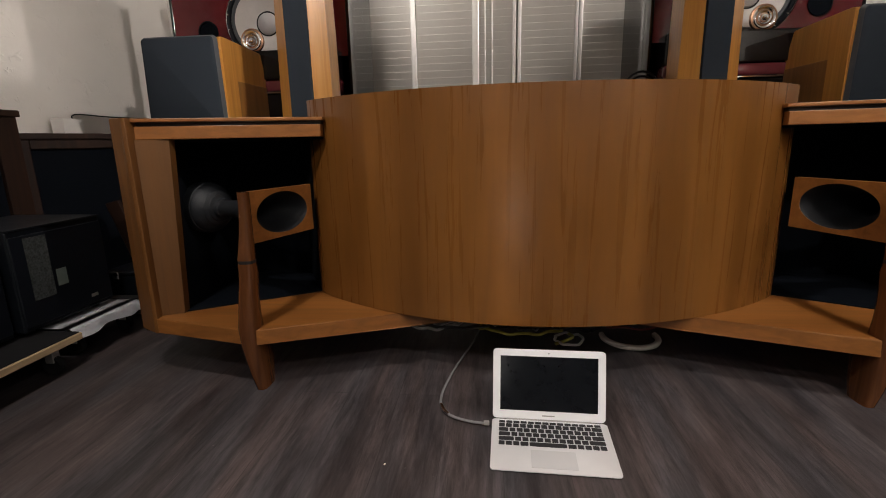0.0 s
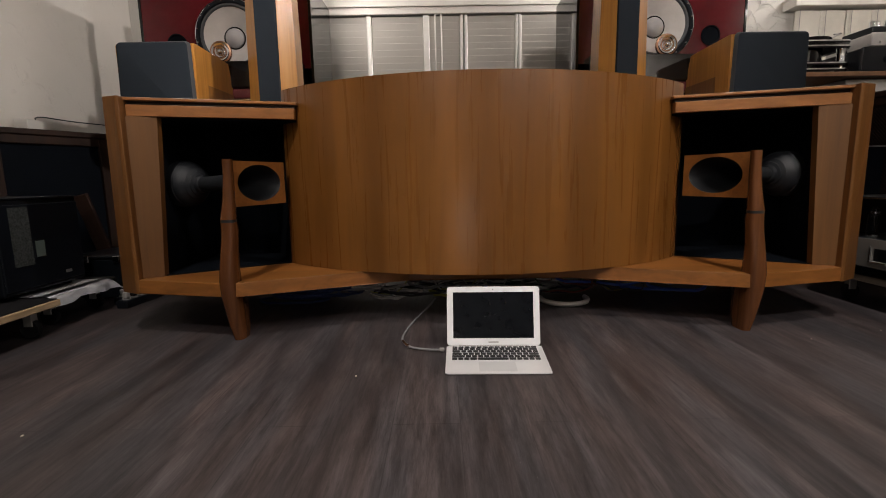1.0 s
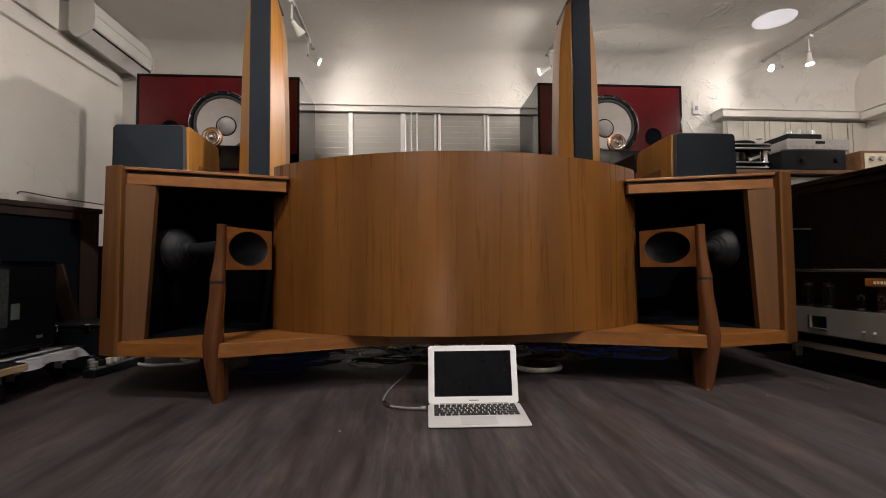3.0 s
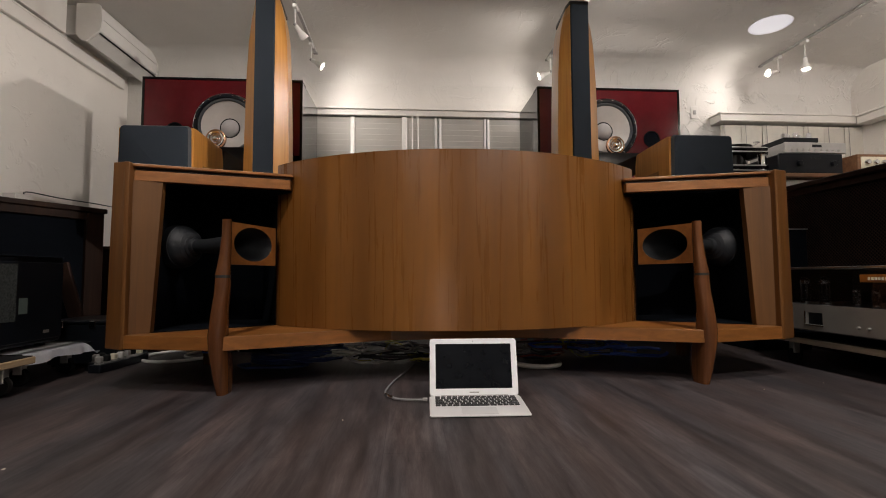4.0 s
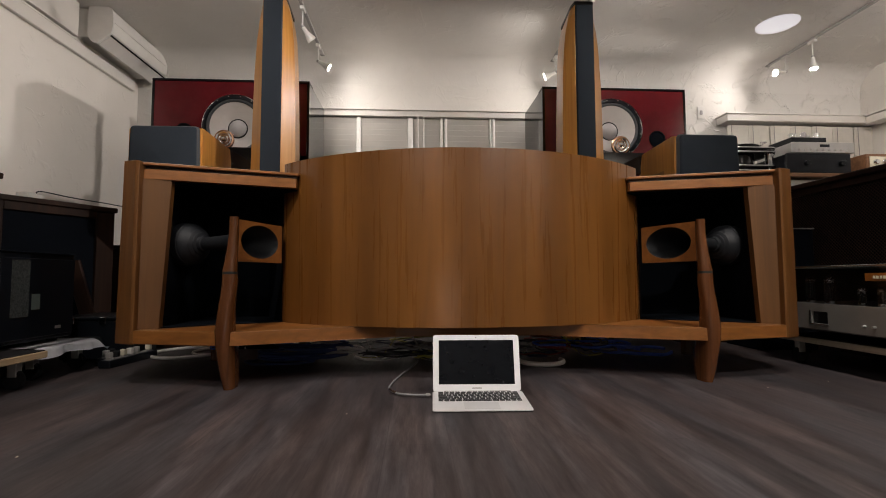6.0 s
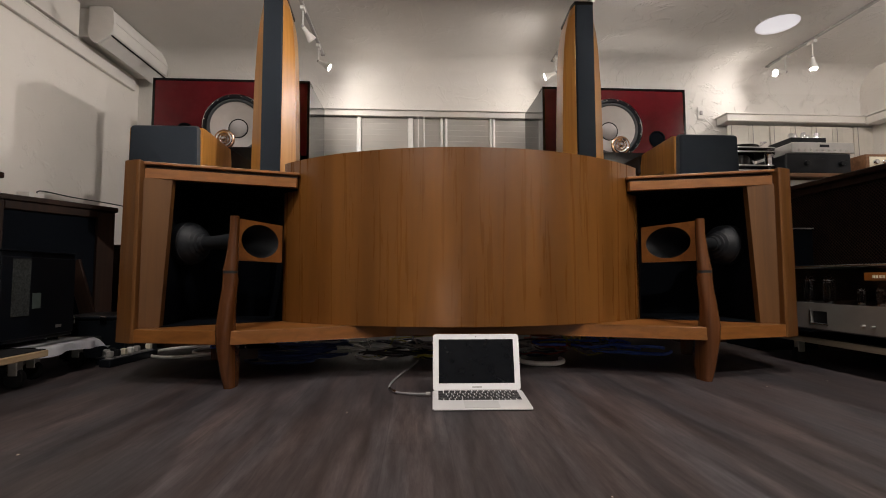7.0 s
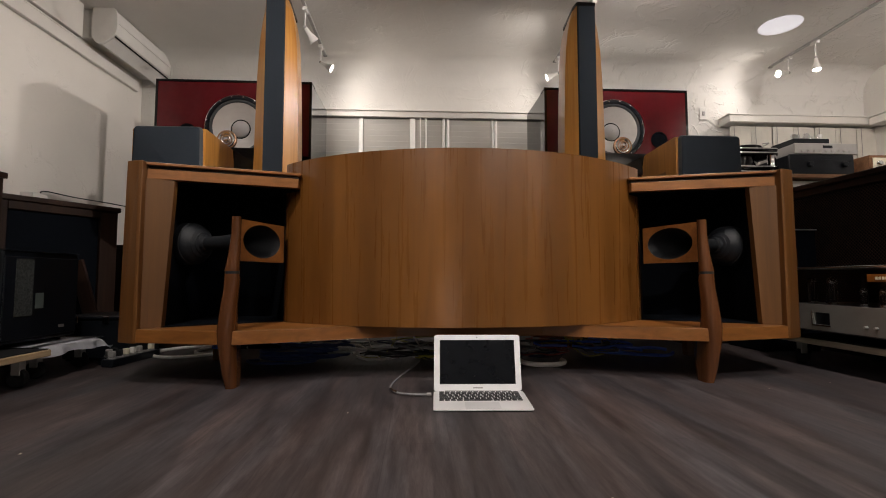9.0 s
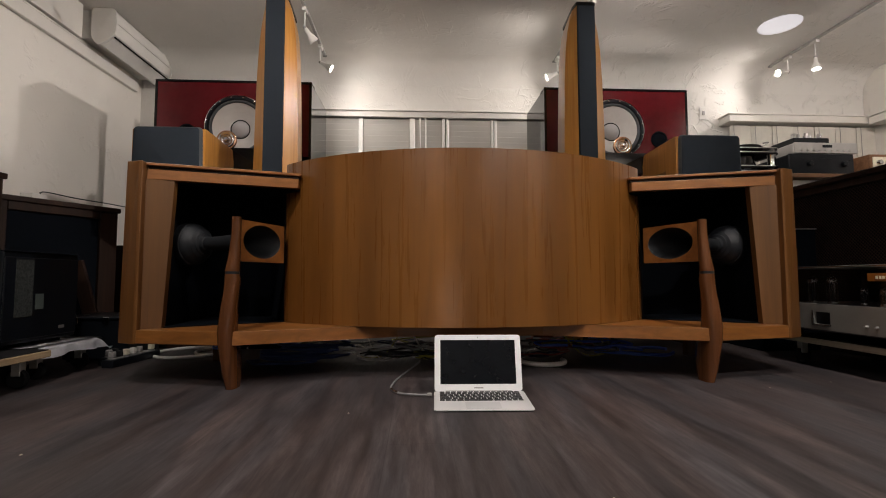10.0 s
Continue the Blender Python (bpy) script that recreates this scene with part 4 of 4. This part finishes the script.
    part("badge", block(x1 + 0.0005, x1 + 0.002, y0 + 0.27, y0 + 0.30, z0 + 0.04, z0 + 0.052), SILVER, t)
    for x in (-2.03, x1 - 0.05):
        for y in (y0 + 0.05, y1 - 0.05):
            part("foot", lathe([(0.018, z0 - 0.0145), (0.02, z0 - 0.001)], 14, Matrix.Translation((x, y, 0))), RUBBER, t, smooth=40)


black_unit("tall black amplifier with perforated vent and small label", 0.055, 0.43, 0.149, 0.345)
black_unit("black amplifier standing on a plywood dolly", -0.36, 0.035, 0.145, 0.30, -1.74)

t = thing("black_case", "low black equipment case with chrome corners on the floor", "case")
part("body", block(-1.90, -1.60, 0.60, 0.88, 0.012, 0.195, 0.006), BLACK_PAINT, t)
part("lid", block(-1.905, -1.595, 0.595, 0.885, 0.1955, 0.215, 0.006), BLACK_METAL, t)
for x in (-1.84, -1.70):
    part("latch", block(x - 0.014, x + 0.014, 0.588, 0.5945, 0.18, 0.212, 0.002), CHROME, t, "chrome latch")
for x in (-1.87, -1.63):
    part("foot", block(x - 0.02, x + 0.02, 0.62, 0.86, 0.0, 0.0115), RUBBER, t)

t = thing("wooden_board", "brown wooden board leaning on a black case", "board")
b = block(-0.035, 0.035, -0.012, 0.012, 0.0, 0.50, 0.004)
o = part("board", b, DARK_WOOD, t)
o.matrix_basis = pose(-1.975, 0.99, 0.004, 4, -14, 10)


def power_strip(m):
    t = thing("power_strip", "grey power strip with many sockets on the floor", "power strip", m, "power strips")
    part("body", block(-0.16, 0.16, -0.028, 0.028, 0.0, 0.035, 0.006, 2), BLACK_METAL, t)
    for k in range(7):
        x = -0.13 + 0.043 * k
        part("socket", lathe([(0.017, 0.0355), (0.017, 0.040), (0.013, 0.040), (0.012, 0.037)], 14, Matrix.Translation((x, 0, 0))), GREY_PLASTIC, t, smooth=40)
    for k in (0, 1, 2, 3, 4, 6):
        x = -0.13 + 0.043 * k
        part("plug", block(x - 0.012, x + 0.012, -0.012, 0.012, 0.0405, 0.068, 0.004), (GREY_PLASTIC, RUBBER, CREAM, WHITE_PLASTIC)[k % 4], t)


power_strip(pose(-1.575, 0.60, 0, 0, 0, 84))
power_strip(pose(-1.645, 0.66, 0, 0, 0, 92))

# ---- the east side ----


def tube_amplifier():
    t = thing("tube_amplifier", "silver-fronted tube amplifier with a dark glass cage on a dolly", "amplifier")
    x0, y0, y1 = 1.475, -0.46, 0.44
    part("chassis", block(x0 + 0.012, 1.93, y0, y1, 0.165, 0.278, 0.004), BLACK_METAL, t)
    fp = block(x0, x0 + 0.0115, y0, 0.142, 0.172, 0.280)
    block(x0, x0 + 0.0115, 0.222, y1, 0.172, 0.280, 0, 1, fp)
    block(x0, x0 + 0.0115, 0.1421, 0.2219, 0.172, 0.196, 0, 1, fp)
    block(x0, x0 + 0.0115, 0.1421, 0.2219, 0.247, 0.280, 0, 1, fp)
    part("front_panel", fp, CHAMPAGNE, t, "brushed silver front panel")
    wf = block(x0 - 0.004, x0 - 0.0005, 0.136, 0.228, 0.190, 0.196, 0.001)
    block(x0 - 0.004, x0 - 0.0005, 0.222, 0.228, 0.1965, 0.252, 0.001, 1, wf)
    part("window_rim", wf, CHROME, t, "bright rim of the meter window")
    for y in (-0.02, -0.06, -0.20):
        part("knob", lathe([(0.0045, -0.010), (0.0052, 0.0), (0.0052, 0.003)], 16, pose(x0 - 0.004, y, 0.205, 0, 90, 0)), SILVER, t, smooth=40)
    part("cage_back", block(1.90, 1.925, y0 + 0.01, y1 - 0.01, 0.2785, 0.432, 0.003), BLACK_METAL, t)
    part("cage_top", block(x0 + 0.02, 1.93, y0 + 0.004, y1 - 0.004, 0.4325, 0.442, 0.002), BLACK_METAL, t)
    part("top_edge", block(x0 + 0.012, x0 + 0.0195, y0 + 0.004, y1 - 0.004, 0.433, 0.441, 0.001), CHROME, t, "bright edge of the cage top")
    part("cage_end", block(x0 + 0.03, 1.899, y1 - 0.022, y1 - 0.012, 0.2785, 0.432, 0.002), BLACK_METAL, t)
    g = part("glass_front", block(x0 + 0.022, x0 + 0.025, y0 + 0.01, y1 - 0.01, 0.281, 0.432), SMOKED, t, "smoked glass front")
    g.visible_shadow = False
    for y in (0.305, 0.205, 0.06, -0.02, -0.145, -0.24, -0.335):
        big = y > 0.1
        r = 0.021 if big else 0.014
        h = 0.11 if big else 0.062
        v = part("tube", lathe([(r * 0.8, 0.290), (r, 0.300), (r, 0.29 + h * 0.8), (r * 0.7, 0.29 + h * 0.94), (0.002, 0.29 + h)], 18, Matrix.Translation((x0 + 0.075, y, 0))), GLASS, t, "glass vacuum tube", 40)
        v.visible_shadow = False
        part("tube_plate", lathe([(r * 0.3, 0.302), (r * 0.3, 0.29 + h * 0.7)], 10, Matrix.Translation((x0 + 0.075, y, 0))), BLACK_METAL, v)
        part("mica", lathe([(r * 0.85, 0.29 + h * 0.71), (r * 0.85, 0.29 + h * 0.73)], 14, Matrix.Translation((x0 + 0.075, y, 0))), CHROME, v)
        part("getter", lathe([(r * 0.93, 0.29 + h * 0.76), (r * 0.9, 0.29 + h * 0.83), (r * 0.62, 0.29 + h * 0.92), (0.001, 0.29 + h * 0.97)], 14, Matrix.Translation((x0 + 0.075, y, 0))), CHROME, v, "silvery getter", 40)
        part("tube_base", lathe([(r, 0.279), (r, 0.2895)], 16, Matrix.Translation((x0 + 0.075, y, 0))), CHROME, t)
    part("name_plate", block(x0 + 0.016, x0 + 0.0205, -0.16, -0.012, 0.378, 0.408, 0.001), ORANGE, t, "orange name plate")
    for k in range(7):
        part("letter_bar", block(x0 + 0.0135, x0 + 0.0155, -0.133 + 0.013 * k, -0.125 + 0.013 * k, 0.387, 0.398), CREAM, t)
    for x in (x0 + 0.06, 1.88):
        for y in (y0 + 0.06, y1 - 0.06):
            part("foot", lathe([(0.02, 0.1315), (0.022, 0.1645)], 14, Matrix.Translation((x, y, 0))), RUBBER, t, smooth=40)


tube_amplifier()
dolly("pale wooden dolly with castors under the tube amplifier", 1.50, 2.0, -0.5, 0.46, PALE_WOOD)

t = thing("cane_loudspeaker", "large dark brown loudspeaker with a woven front grille", "loudspeaker")
part("body", block(2.03, 2.55, -0.75, 1.02, 0.0, 0.90, 0.004), DARK_WOOD, t)
part("top", block(1.985, 2.56, -0.76, 1.03, 0.9005, 0.93, 0.005), DARK_WOOD, t)
fr = block(2.0, 2.0295, 0.95, 1.02, 0, 0.90, 0.003)
block(2.0, 2.0295, -0.75, -0.70, 0, 0.90, 0.003, 1, fr)
block(2.0, 2.0295, -0.699, 0.949, 0.862, 0.90, 0.003, 1, fr)
block(2.0, 2.0295, -0.699, 0.949, 0, 0.06, 0.003, 1, fr)
part("front_frame", fr, DARK_WOOD, t)


def lattice():
    b = bmesh.new()
    y0, y1, z0, z1 = -0.699, 0.949, 0.061, 0.861
    step, th = 0.0125, 0.0024
    for sgn in (1, -1):
        c = -0.8
        while c < (y1 - y0) + 0.8:
            pts = []
            for z in (z0, z1):
                pts.append((y0 + c + sgn * (z - z0) * 1.0, z))
            (ya, za), (yb, zb) = pts
            def cut(yc):
                u = (yc - ya) / (yb - ya)
                return (yc, za + u * (zb - za))
            lo, hi = min(ya, yb), max(ya, yb)
            if hi > y0 and lo < y1:
                p, q = (ya, za), (yb, zb)
                if p[0] < y0: p = cut(y0)
                if q[0] < y0: q = cut(y0)
                if p[0] > y1: p = cut(y1)
                if q[0] > y1: q = cut(y1)
                d = th
                x = 2.012 - 0.002 * sgn
                vs = [b.verts.new((x, p[0] - d, p[1])), b.verts.new((x, p[0] + d, p[1])), b.verts.new((x, q[0] + d, q[1])), b.verts.new((x, q[0] - d, q[1]))]
                ws = [b.verts.new((x + 0.003, v.co.y, v.co.z)) for v in vs]
                b.faces.new(vs)
                b.faces.new(ws[::-1])
                for k in range(4):
                    b.faces.new((vs[k], vs[(k + 1) % 4], ws[(k + 1) % 4], ws[k]))
            c += step * 1.414
    return b


tagged(part("cane_weave", lattice(), CANE, t, "woven dark cane"), kind="stuff")
part("cloth", block(2.018, 2.029, -0.699, 0.949, 0.061, 0.861), INNER_BLACK, t, "black cloth")

t = thing("equipment_box", "black equipment box with a bright top edge", "box")
part("case", block(1.62, 1.95, 0.72, 1.0, 0.0, 0.655, 0.005), INNER_BLACK, t)
part("top_edge", block(1.612, 1.95, 0.712, 1.0, 0.6555, 0.661, 0.001), SILVER, t, "thin silver top edge")
t = thing("wooden_block", "small brown wooden block on the amplifier cage", "block")
part("block", block(1.50, 1.535, 0.36, 0.40, 0.4425, 0.53, 0.003), WALNUT_LEG, t)

# rear rack with the small devices
t = thing("equipment_rack", "brown wooden equipment rack against the window", "rack")
part("top_board", block(2.25, 4.0, 1.72, 2.25, 1.175, 1.205, 0.003), RACK_WOOD, t)
part("shelf", block(2.25, 4.0, 1.74, 2.25, 0.78, 0.805, 0.003), RACK_WOOD, t)
part("shelf", block(2.25, 4.0, 1.74, 2.25, 0.10, 0.125, 0.003), RACK_WOOD, t)
for x in (2.26, 3.1, 3.96):
    part("side_panel", block(x, x + 0.028, 1.745, 2.24, 0.0, 0.0995, 0.002), RACK_WOOD, t)
    part("side_panel", block(x, x + 0.028, 1.745, 2.24, 0.1255, 0.7795, 0.002), RACK_WOOD, t)
    part("side_panel", block(x, x + 0.028, 1.745, 2.24, 0.8055, 1.1745, 0.002), RACK_WOOD, t)

t = thing("disc_player", "silver disc player on the rack's lower shelf", "player")
part("case", block(2.62, 3.06, 1.80, 2.12, 1.08, 1.168, 0.003), SILVER, t)
part("front", block(2.62, 3.06, 1.79, 1.7995, 1.085, 1.163, 0.002), WHITE_PLASTIC, t)
t2 = thing("silver_amplifier", "silver amplifier on the rack's lower shelf", "amplifier")
part("case", block(2.55, 3.06, 1.80, 2.2, 0.806, 1.0795, 0.004), SILVER, t2)


def layered_turntable():
    t = thing("turntable", "black turntable of stacked plates with chrome edges and pillars", "turntable")
    cx, cy = 2.495, 1.99
    def plate(z0, z1, grow, name, mat):
        pts = rounded(cx - 0.20 - grow, cx + 0.20 + grow, cy - 0.16 - grow, cy + 0.16 + grow, 0.07, 8)
        part(name, prism(pts, z0, z1, 0.0), mat, t, smooth=30)
    zs = [(1.232, 1.243), (1.272, 1.283), (1.388, 1.396), (1.422, 1.430)]
    for a, c in zs:
        plate(a, c, 0.0, "plate", PIANO)
        plate(c + 0.0005, c + 0.0095, 0.003, "chrome_edge", POLISHED)
    for dx in (-0.15, 0.15):
        for dy in (-0.11, 0.11):
            part("pillar", lathe([(0.034, 1.293), (0.03, 1.31), (0.03, 1.37), (0.034, 1.3875)], 20, Matrix.Translation((cx + dx, cy + dy, 0))), CHROME, t, smooth=40)
            part("foot", lathe([(0.028, 1.2055), (0.032, 1.2315)], 18, Matrix.Translation((cx + dx, cy + dy, 0))), RUBBER, t, smooth=40)
            part("spacer", lathe([(0.02, 1.253), (0.02, 1.2715)], 14, Matrix.Translation((cx + dx, cy + dy, 0))), CHROME, t, smooth=40)
    part("platter", lathe([(0.145, 1.440), (0.15, 1.443), (0.15, 1.466), (0.145, 1.469)], 48, Matrix.Translation((cx - 0.03, cy, 0))), PIANO, t, "black platter", 40)
    part("drum", lathe([(0.12, 1.293), (0.125, 1.297), (0.125, 1.384), (0.12, 1.3875)], 40, Matrix.Translation((cx - 0.06, cy, 0))), PIANO, t, "black drum", 40)
    part("arm_base", lathe([(0.03, 1.440), (0.026, 1.478)], 20, Matrix.Translation((cx + 0.165, cy + 0.02, 0))), CHROME, t, smooth=40)
    part("tonearm", tube([(cx + 0.165, cy + 0.02, 1.478), (cx + 0.165, cy + 0.0, 1.496), (cx + 0.12, cy - 0.12, 1.490), (cx + 0.06, cy - 0.14, 1.478)], 0.006, 8, 4), CHROME, t, smooth=40)


layered_turntable()

t = thing("integrated_amplifier", "large black amplifier with two knobs on the rack", "amplifier")
part("case", block(2.71, 3.24, 1.79, 2.20, 1.22, 1.372, 0.005), BLACK_METAL, t)
part("front_panel", block(2.705, 3.245, 1.775, 1.7895, 1.218, 1.375, 0.004), BLACK_METAL, t)
for x in (2.87, 3.16):
    part("knob", lathe([(0.022, 0.0), (0.022, 0.02), (0.018, 0.024)], 20, pose(x, 1.7745, 1.295, 90, 0, 0)), BLACK_PAINT, t, smooth=40)
part("display", block(2.96, 3.06, 1.7725, 1.7745, 1.338, 1.348), BLACK_PAINT, t)
for x in (2.76, 3.19):
    for y in (1.83, 2.15):
        part("foot", lathe([(0.022, 1.2055), (0.024, 1.2195)], 14, Matrix.Translation((x, y, 0))), RUBBER, t, smooth=40)
t = thing("stereo_receiver", "silver stereo receiver stacked on a black amplifier", "receiver")
part("case", block(2.77, 3.29, 1.80, 2.18, 1.386, 1.468, 0.004), SILVER, t)
part("front_panel", block(2.765, 3.295, 1.787, 1.7995, 1.384, 1.470, 0.003), SILVER, t, "brushed silver front")
part("display", block(3.00, 3.08, 1.7845, 1.7865, 1.430, 1.452), BLACK_METAL, t, "dark display")
for k in range(9):
    part("button", lathe([(0.006, 0.0), (0.006, 0.006)], 12, pose(2.82 + 0.05 * k, 1.7865, 1.405, 90, 0, 0)), CHROME, t)
for x in (2.82, 3.24):
    for y in (1.84, 2.14):
        part("foot", lathe([(0.02, 1.3725), (0.02, 1.3855)], 14, Matrix.Translation((x, y, 0))), RUBBER, t)
t = thing("headphone_amplifier", "small black amplifier with chromed tubes on the receiver", "amplifier")
part("case", block(2.80, 3.10, 1.83, 2.08, 1.476, 1.522, 0.004), BLACK_PAINT, t)
for x in (2.84, 3.06):
    part("foot", block(x - 0.015, x + 0.015, 1.86, 2.05, 1.4705, 1.4755), RUBBER, t)
for k, (dx, dy) in enumerate(((2.83, 1.87), (2.885, 1.9), (2.945, 1.88), (3.0, 1.91), (3.05, 1.87))):
    part("chrome_can", lathe([(0.021, 1.5225), (0.021, 1.555 + 0.006 * (k % 3)), (0.017, 1.562 + 0.006 * (k % 3)), (0.002, 1.563 + 0.006 * (k % 3))], 20, Matrix.Translation((dx, dy, 0))), CHROME, t, "chromed tube shield", 40)

t = thing("wooden_tuner", "wooden-cased tuner with a cream face and knobs", "tuner")
part("case", block(3.40, 3.95, 1.80, 2.15, 1.2055, 1.385, 0.004), RACK_WOOD, t)
part("face", block(3.425, 3.925, 1.792, 1.7995, 1.228, 1.362, 0.002), CREAM, t, "cream front face")
for k in range(5):
    part("knob", lathe([(0.022, 0), (0.02, 0.022), (0.016, 0.026)], 20, pose(3.47 + 0.075 * k, 1.7915, 1.315, 90, 0, 0)), CHROME, t, smooth=40)

# ---- cables ----
CABLE = {k: plain("cable_" + k, c, 0.5) for k, c in dict(black=(0.02, 0.02, 0.022), white=(0.78, 0.77, 0.75), blue=(0.05, 0.13, 0.62), yellow=(0.42, 0.38, 0.06), grey=(0.22, 0.22, 0.23), dim=(0.20, 0.20, 0.205), navy=(0.012, 0.018, 0.06), bundle=(0.028, 0.055, 0.19), green=(0.05, 0.12, 0.06), red=(0.2, 0.03, 0.02)).items()}


def cable(colour, pts, r, label):
    return tagged(mesh_object("cable", tube(pts, r, 8, 8), CABLE[colour], None, 60), label, "cable", "cables on the floor")


t = thing("laptop_cable", "grey braided cable with a metal sleeve plugged into the laptop", "cable")
part("cord", tube([(-0.22, 0.50, 0.006), (-0.245, 0.37, 0.006), (-0.29, 0.20, 0.006), (-0.318, 0.06, 0.006), (-0.326, -0.02, 0.006), (-0.318, -0.075, 0.006), (-0.29, -0.115, 0.007), (-0.24, -0.140, 0.008), (-0.193, -0.150, 0.009)], 0.0038, 8, 6), CABLE["dim"], t, smooth=60)
part("sleeve", tube([(-0.3215, -0.062, 0.008), (-0.31, -0.092, 0.008), (-0.296, -0.112, 0.008)], 0.006, 10, 4), POLISHED, t, "metal sleeve", 60)
part("plug", block(-0.199, -0.184, -0.156, -0.142, 0.006, 0.015, 0.002), GREY_PLASTIC, t, "grey plug")


def loop(cx, cy, rx, ry, z, a0, a1, n=14, wob=0.0, seed=0):
    rnd = random.Random(seed)
    return [(cx + (rx + wob * rnd.uniform(-1, 1)) * math.cos(radians(a0 + (a1 - a0) * k / n)), cy + (ry + wob * rnd.uniform(-1, 1)) * math.sin(radians(a0 + (a1 - a0) * k / n)), z + abs(wob) * rnd.uniform(0, 0.8)) for k in range(n + 1)]


cable("white", loop(-1.42, 0.84, 0.17, 0.18, 0.008, 60, 360, 16), 0.008, "white cable lying in a loop on the floor")
cable("white", loop(-1.27, 0.88, 0.13, 0.14, 0.008, 40, 300, 14), 0.007, "white cable lying in a loop on the floor")
cable("white", loop(0.345, 0.44, 0.10, 0.10, 0.012, 170, 372, 12), 0.011, "white hose ring lying under the cabinet")
cable("white", loop(0.115, 0.40, 0.052, 0.055, 0.012, 160, 520, 16, 0.008, 3), 0.005, "thin white cable coil under the cabinet")
cable("yellow", [(0.06, 0.37, 0.008), (0.09, 0.38, 0.014), (0.13, 0.41, 0.02), (0.12, 0.47, 0.01)], 0.006, "yellow cable end under the cabinet")
cable("blue", loop(0.93, 0.62, 0.13, 0.12, 0.02, 20, 340, 16, 0.008, 5), 0.008, "bright blue network cable coil")
cable("blue", loop(0.76, 0.58, 0.12, 0.10, 0.03, 0, 300, 14, 0.012, 6), 0.007, "bright blue network cable coil")
rnd = random.Random(12)
TANGLE = [("navy", "dark blue cable"), ("black", "black cable"), ("white", "white cable"), ("blue", "blue cable"), ("grey", "grey cable"), ("yellow", "dull yellow cable"), ("black", "black cable"), ("white", "white cable"), ("red", "dark red cable"), ("navy", "dark blue cable"), ("grey", "grey cable"), ("black", "black cable")]
for k in range(48):
    colour, word = TANGLE[k % len(TANGLE)]
    x, y = rnd.uniform(-0.95, 0.80), rnd.uniform(0.46, 0.76)
    rx, ry = rnd.uniform(0.06, 0.24), rnd.uniform(0.05, 0.13)
    a = rnd.uniform(0, 360)
    r = rnd.choice((0.003, 0.004, 0.006))
    cable(colour, loop(x, y, rx, ry, 0.008 + rnd.uniform(0, 0.075), a, a + rnd.uniform(160, 420), 14, 0.014, k), r, word + " tangled on the floor under the cabinet")

# a bundle of dark blue cable by the leg, and thin pale leads hanging over the tangle
rnd = random.Random(31)
for k in range(9):
    x, y = rnd.uniform(-0.86, -0.66), rnd.uniform(0.50, 0.60)
    a = rnd.uniform(0, 360)
    cable("bundle", loop(x, y, rnd.uniform(0.10, 0.17), rnd.uniform(0.06, 0.10), 0.008 + 0.009 * k, a, a + rnd.uniform(300, 520), 16, 0.008, 60 + k), 0.006, "dark blue cable in a coiled bundle under the cabinet")
for k in range(14):
    x, y = rnd.uniform(-0.62, 0.55), rnd.uniform(0.52, 0.60)
    w = rnd.uniform(0.06, 0.20) * rnd.choice((-1, 1))
    colour, word = (("white", "thin white lead"), ("grey", "thin grey lead"), ("white", "thin white lead"), ("yellow", "thin yellow lead"), ("green", "thin green lead"))[k % 5]
    cable(colour, [(x, y + 0.04, 0.148), (x + 0.15 * w, y, 0.10 + rnd.uniform(0, 0.03)), (x + 0.5 * w, y - 0.02, 0.03 + rnd.uniform(0, 0.03)), (x + 0.9 * w, y - 0.01, 0.010), (x + 1.5 * w, y + 0.05, 0.008)], rnd.choice((0.0025, 0.003, 0.004)), word + " hanging from the cabinet to the floor")

# coil of black cable behind the bowed panel
t = thing("cable_coil", "black cable coil hanging by the red loudspeaker", "cable")
for r in (0.085, 0.062, 0.04):
    part("turn", tube([(0.62 + r * math.cos(radians(a)), 1.42, 0.98 + r * math.sin(radians(a)) + 0.02) for a in range(-20, 201, 20)], 0.006, 6, 2), RUBBER, t, smooth=60)
part("hook", block(0.53, 0.71, 1.40, 1.44, 0.90, 0.955, 0.003), BLACK_METAL, t)
part("stem", block(0.61, 0.63, 1.41, 1.43, 0.0, 0.8995, 0.002), BLACK_METAL, t)

# small flecks of debris on the floor
rnd = random.Random(4)
lit = tagged(mesh_object("floor_flecks", bmesh.new(), CREAM), "tiny pale flecks scattered on the floor", "debris", "", "stuff")
fl = bmesh.new()
for k in range(9):
    x, y = rnd.uniform(-1.3, 1.5), rnd.uniform(-1.1, 0.15)
    w = rnd.uniform(0.0008, 0.0022)
    block(x - w, x + w, y - w * rnd.uniform(0.5, 2), y + w, 0.0005, 0.0016, 0, 1, fl)
fl.to_mesh(lit.data)
fl.free()

# unseen glowing box added low behind the camera for the bowed panel's highlight
t = thing("highlight_glow_box", "unseen glowing box added for the front panel's highlight", "lamp")
part("shade", block(-0.53, -0.27, -2.70, -2.50, 0.03, 0.27, 0.03, 3), HIGHLIGHT_GLOW, t, "glowing box body, added out of view", 40)
part("base", block(-0.50, -0.30, -2.68, -2.52, 0.0, 0.0295, 0.004), DARK_WOOD, t)
# thin glowing disc stands in for a patch of light on the ceiling
t = thing("ceiling_light_patch", "thin glowing disc standing in for a light patch on the ceiling", "lamp")
part("glow_disc", lathe([(0.150, CEIL - 0.0008), (0.150, CEIL - 0.003), (0.13, CEIL - 0.006), (0.002, CEIL - 0.008)], 40, Matrix.Translation((2.67, 1.76, 0)), True), LIGHT_PATCH, t, "", 50)
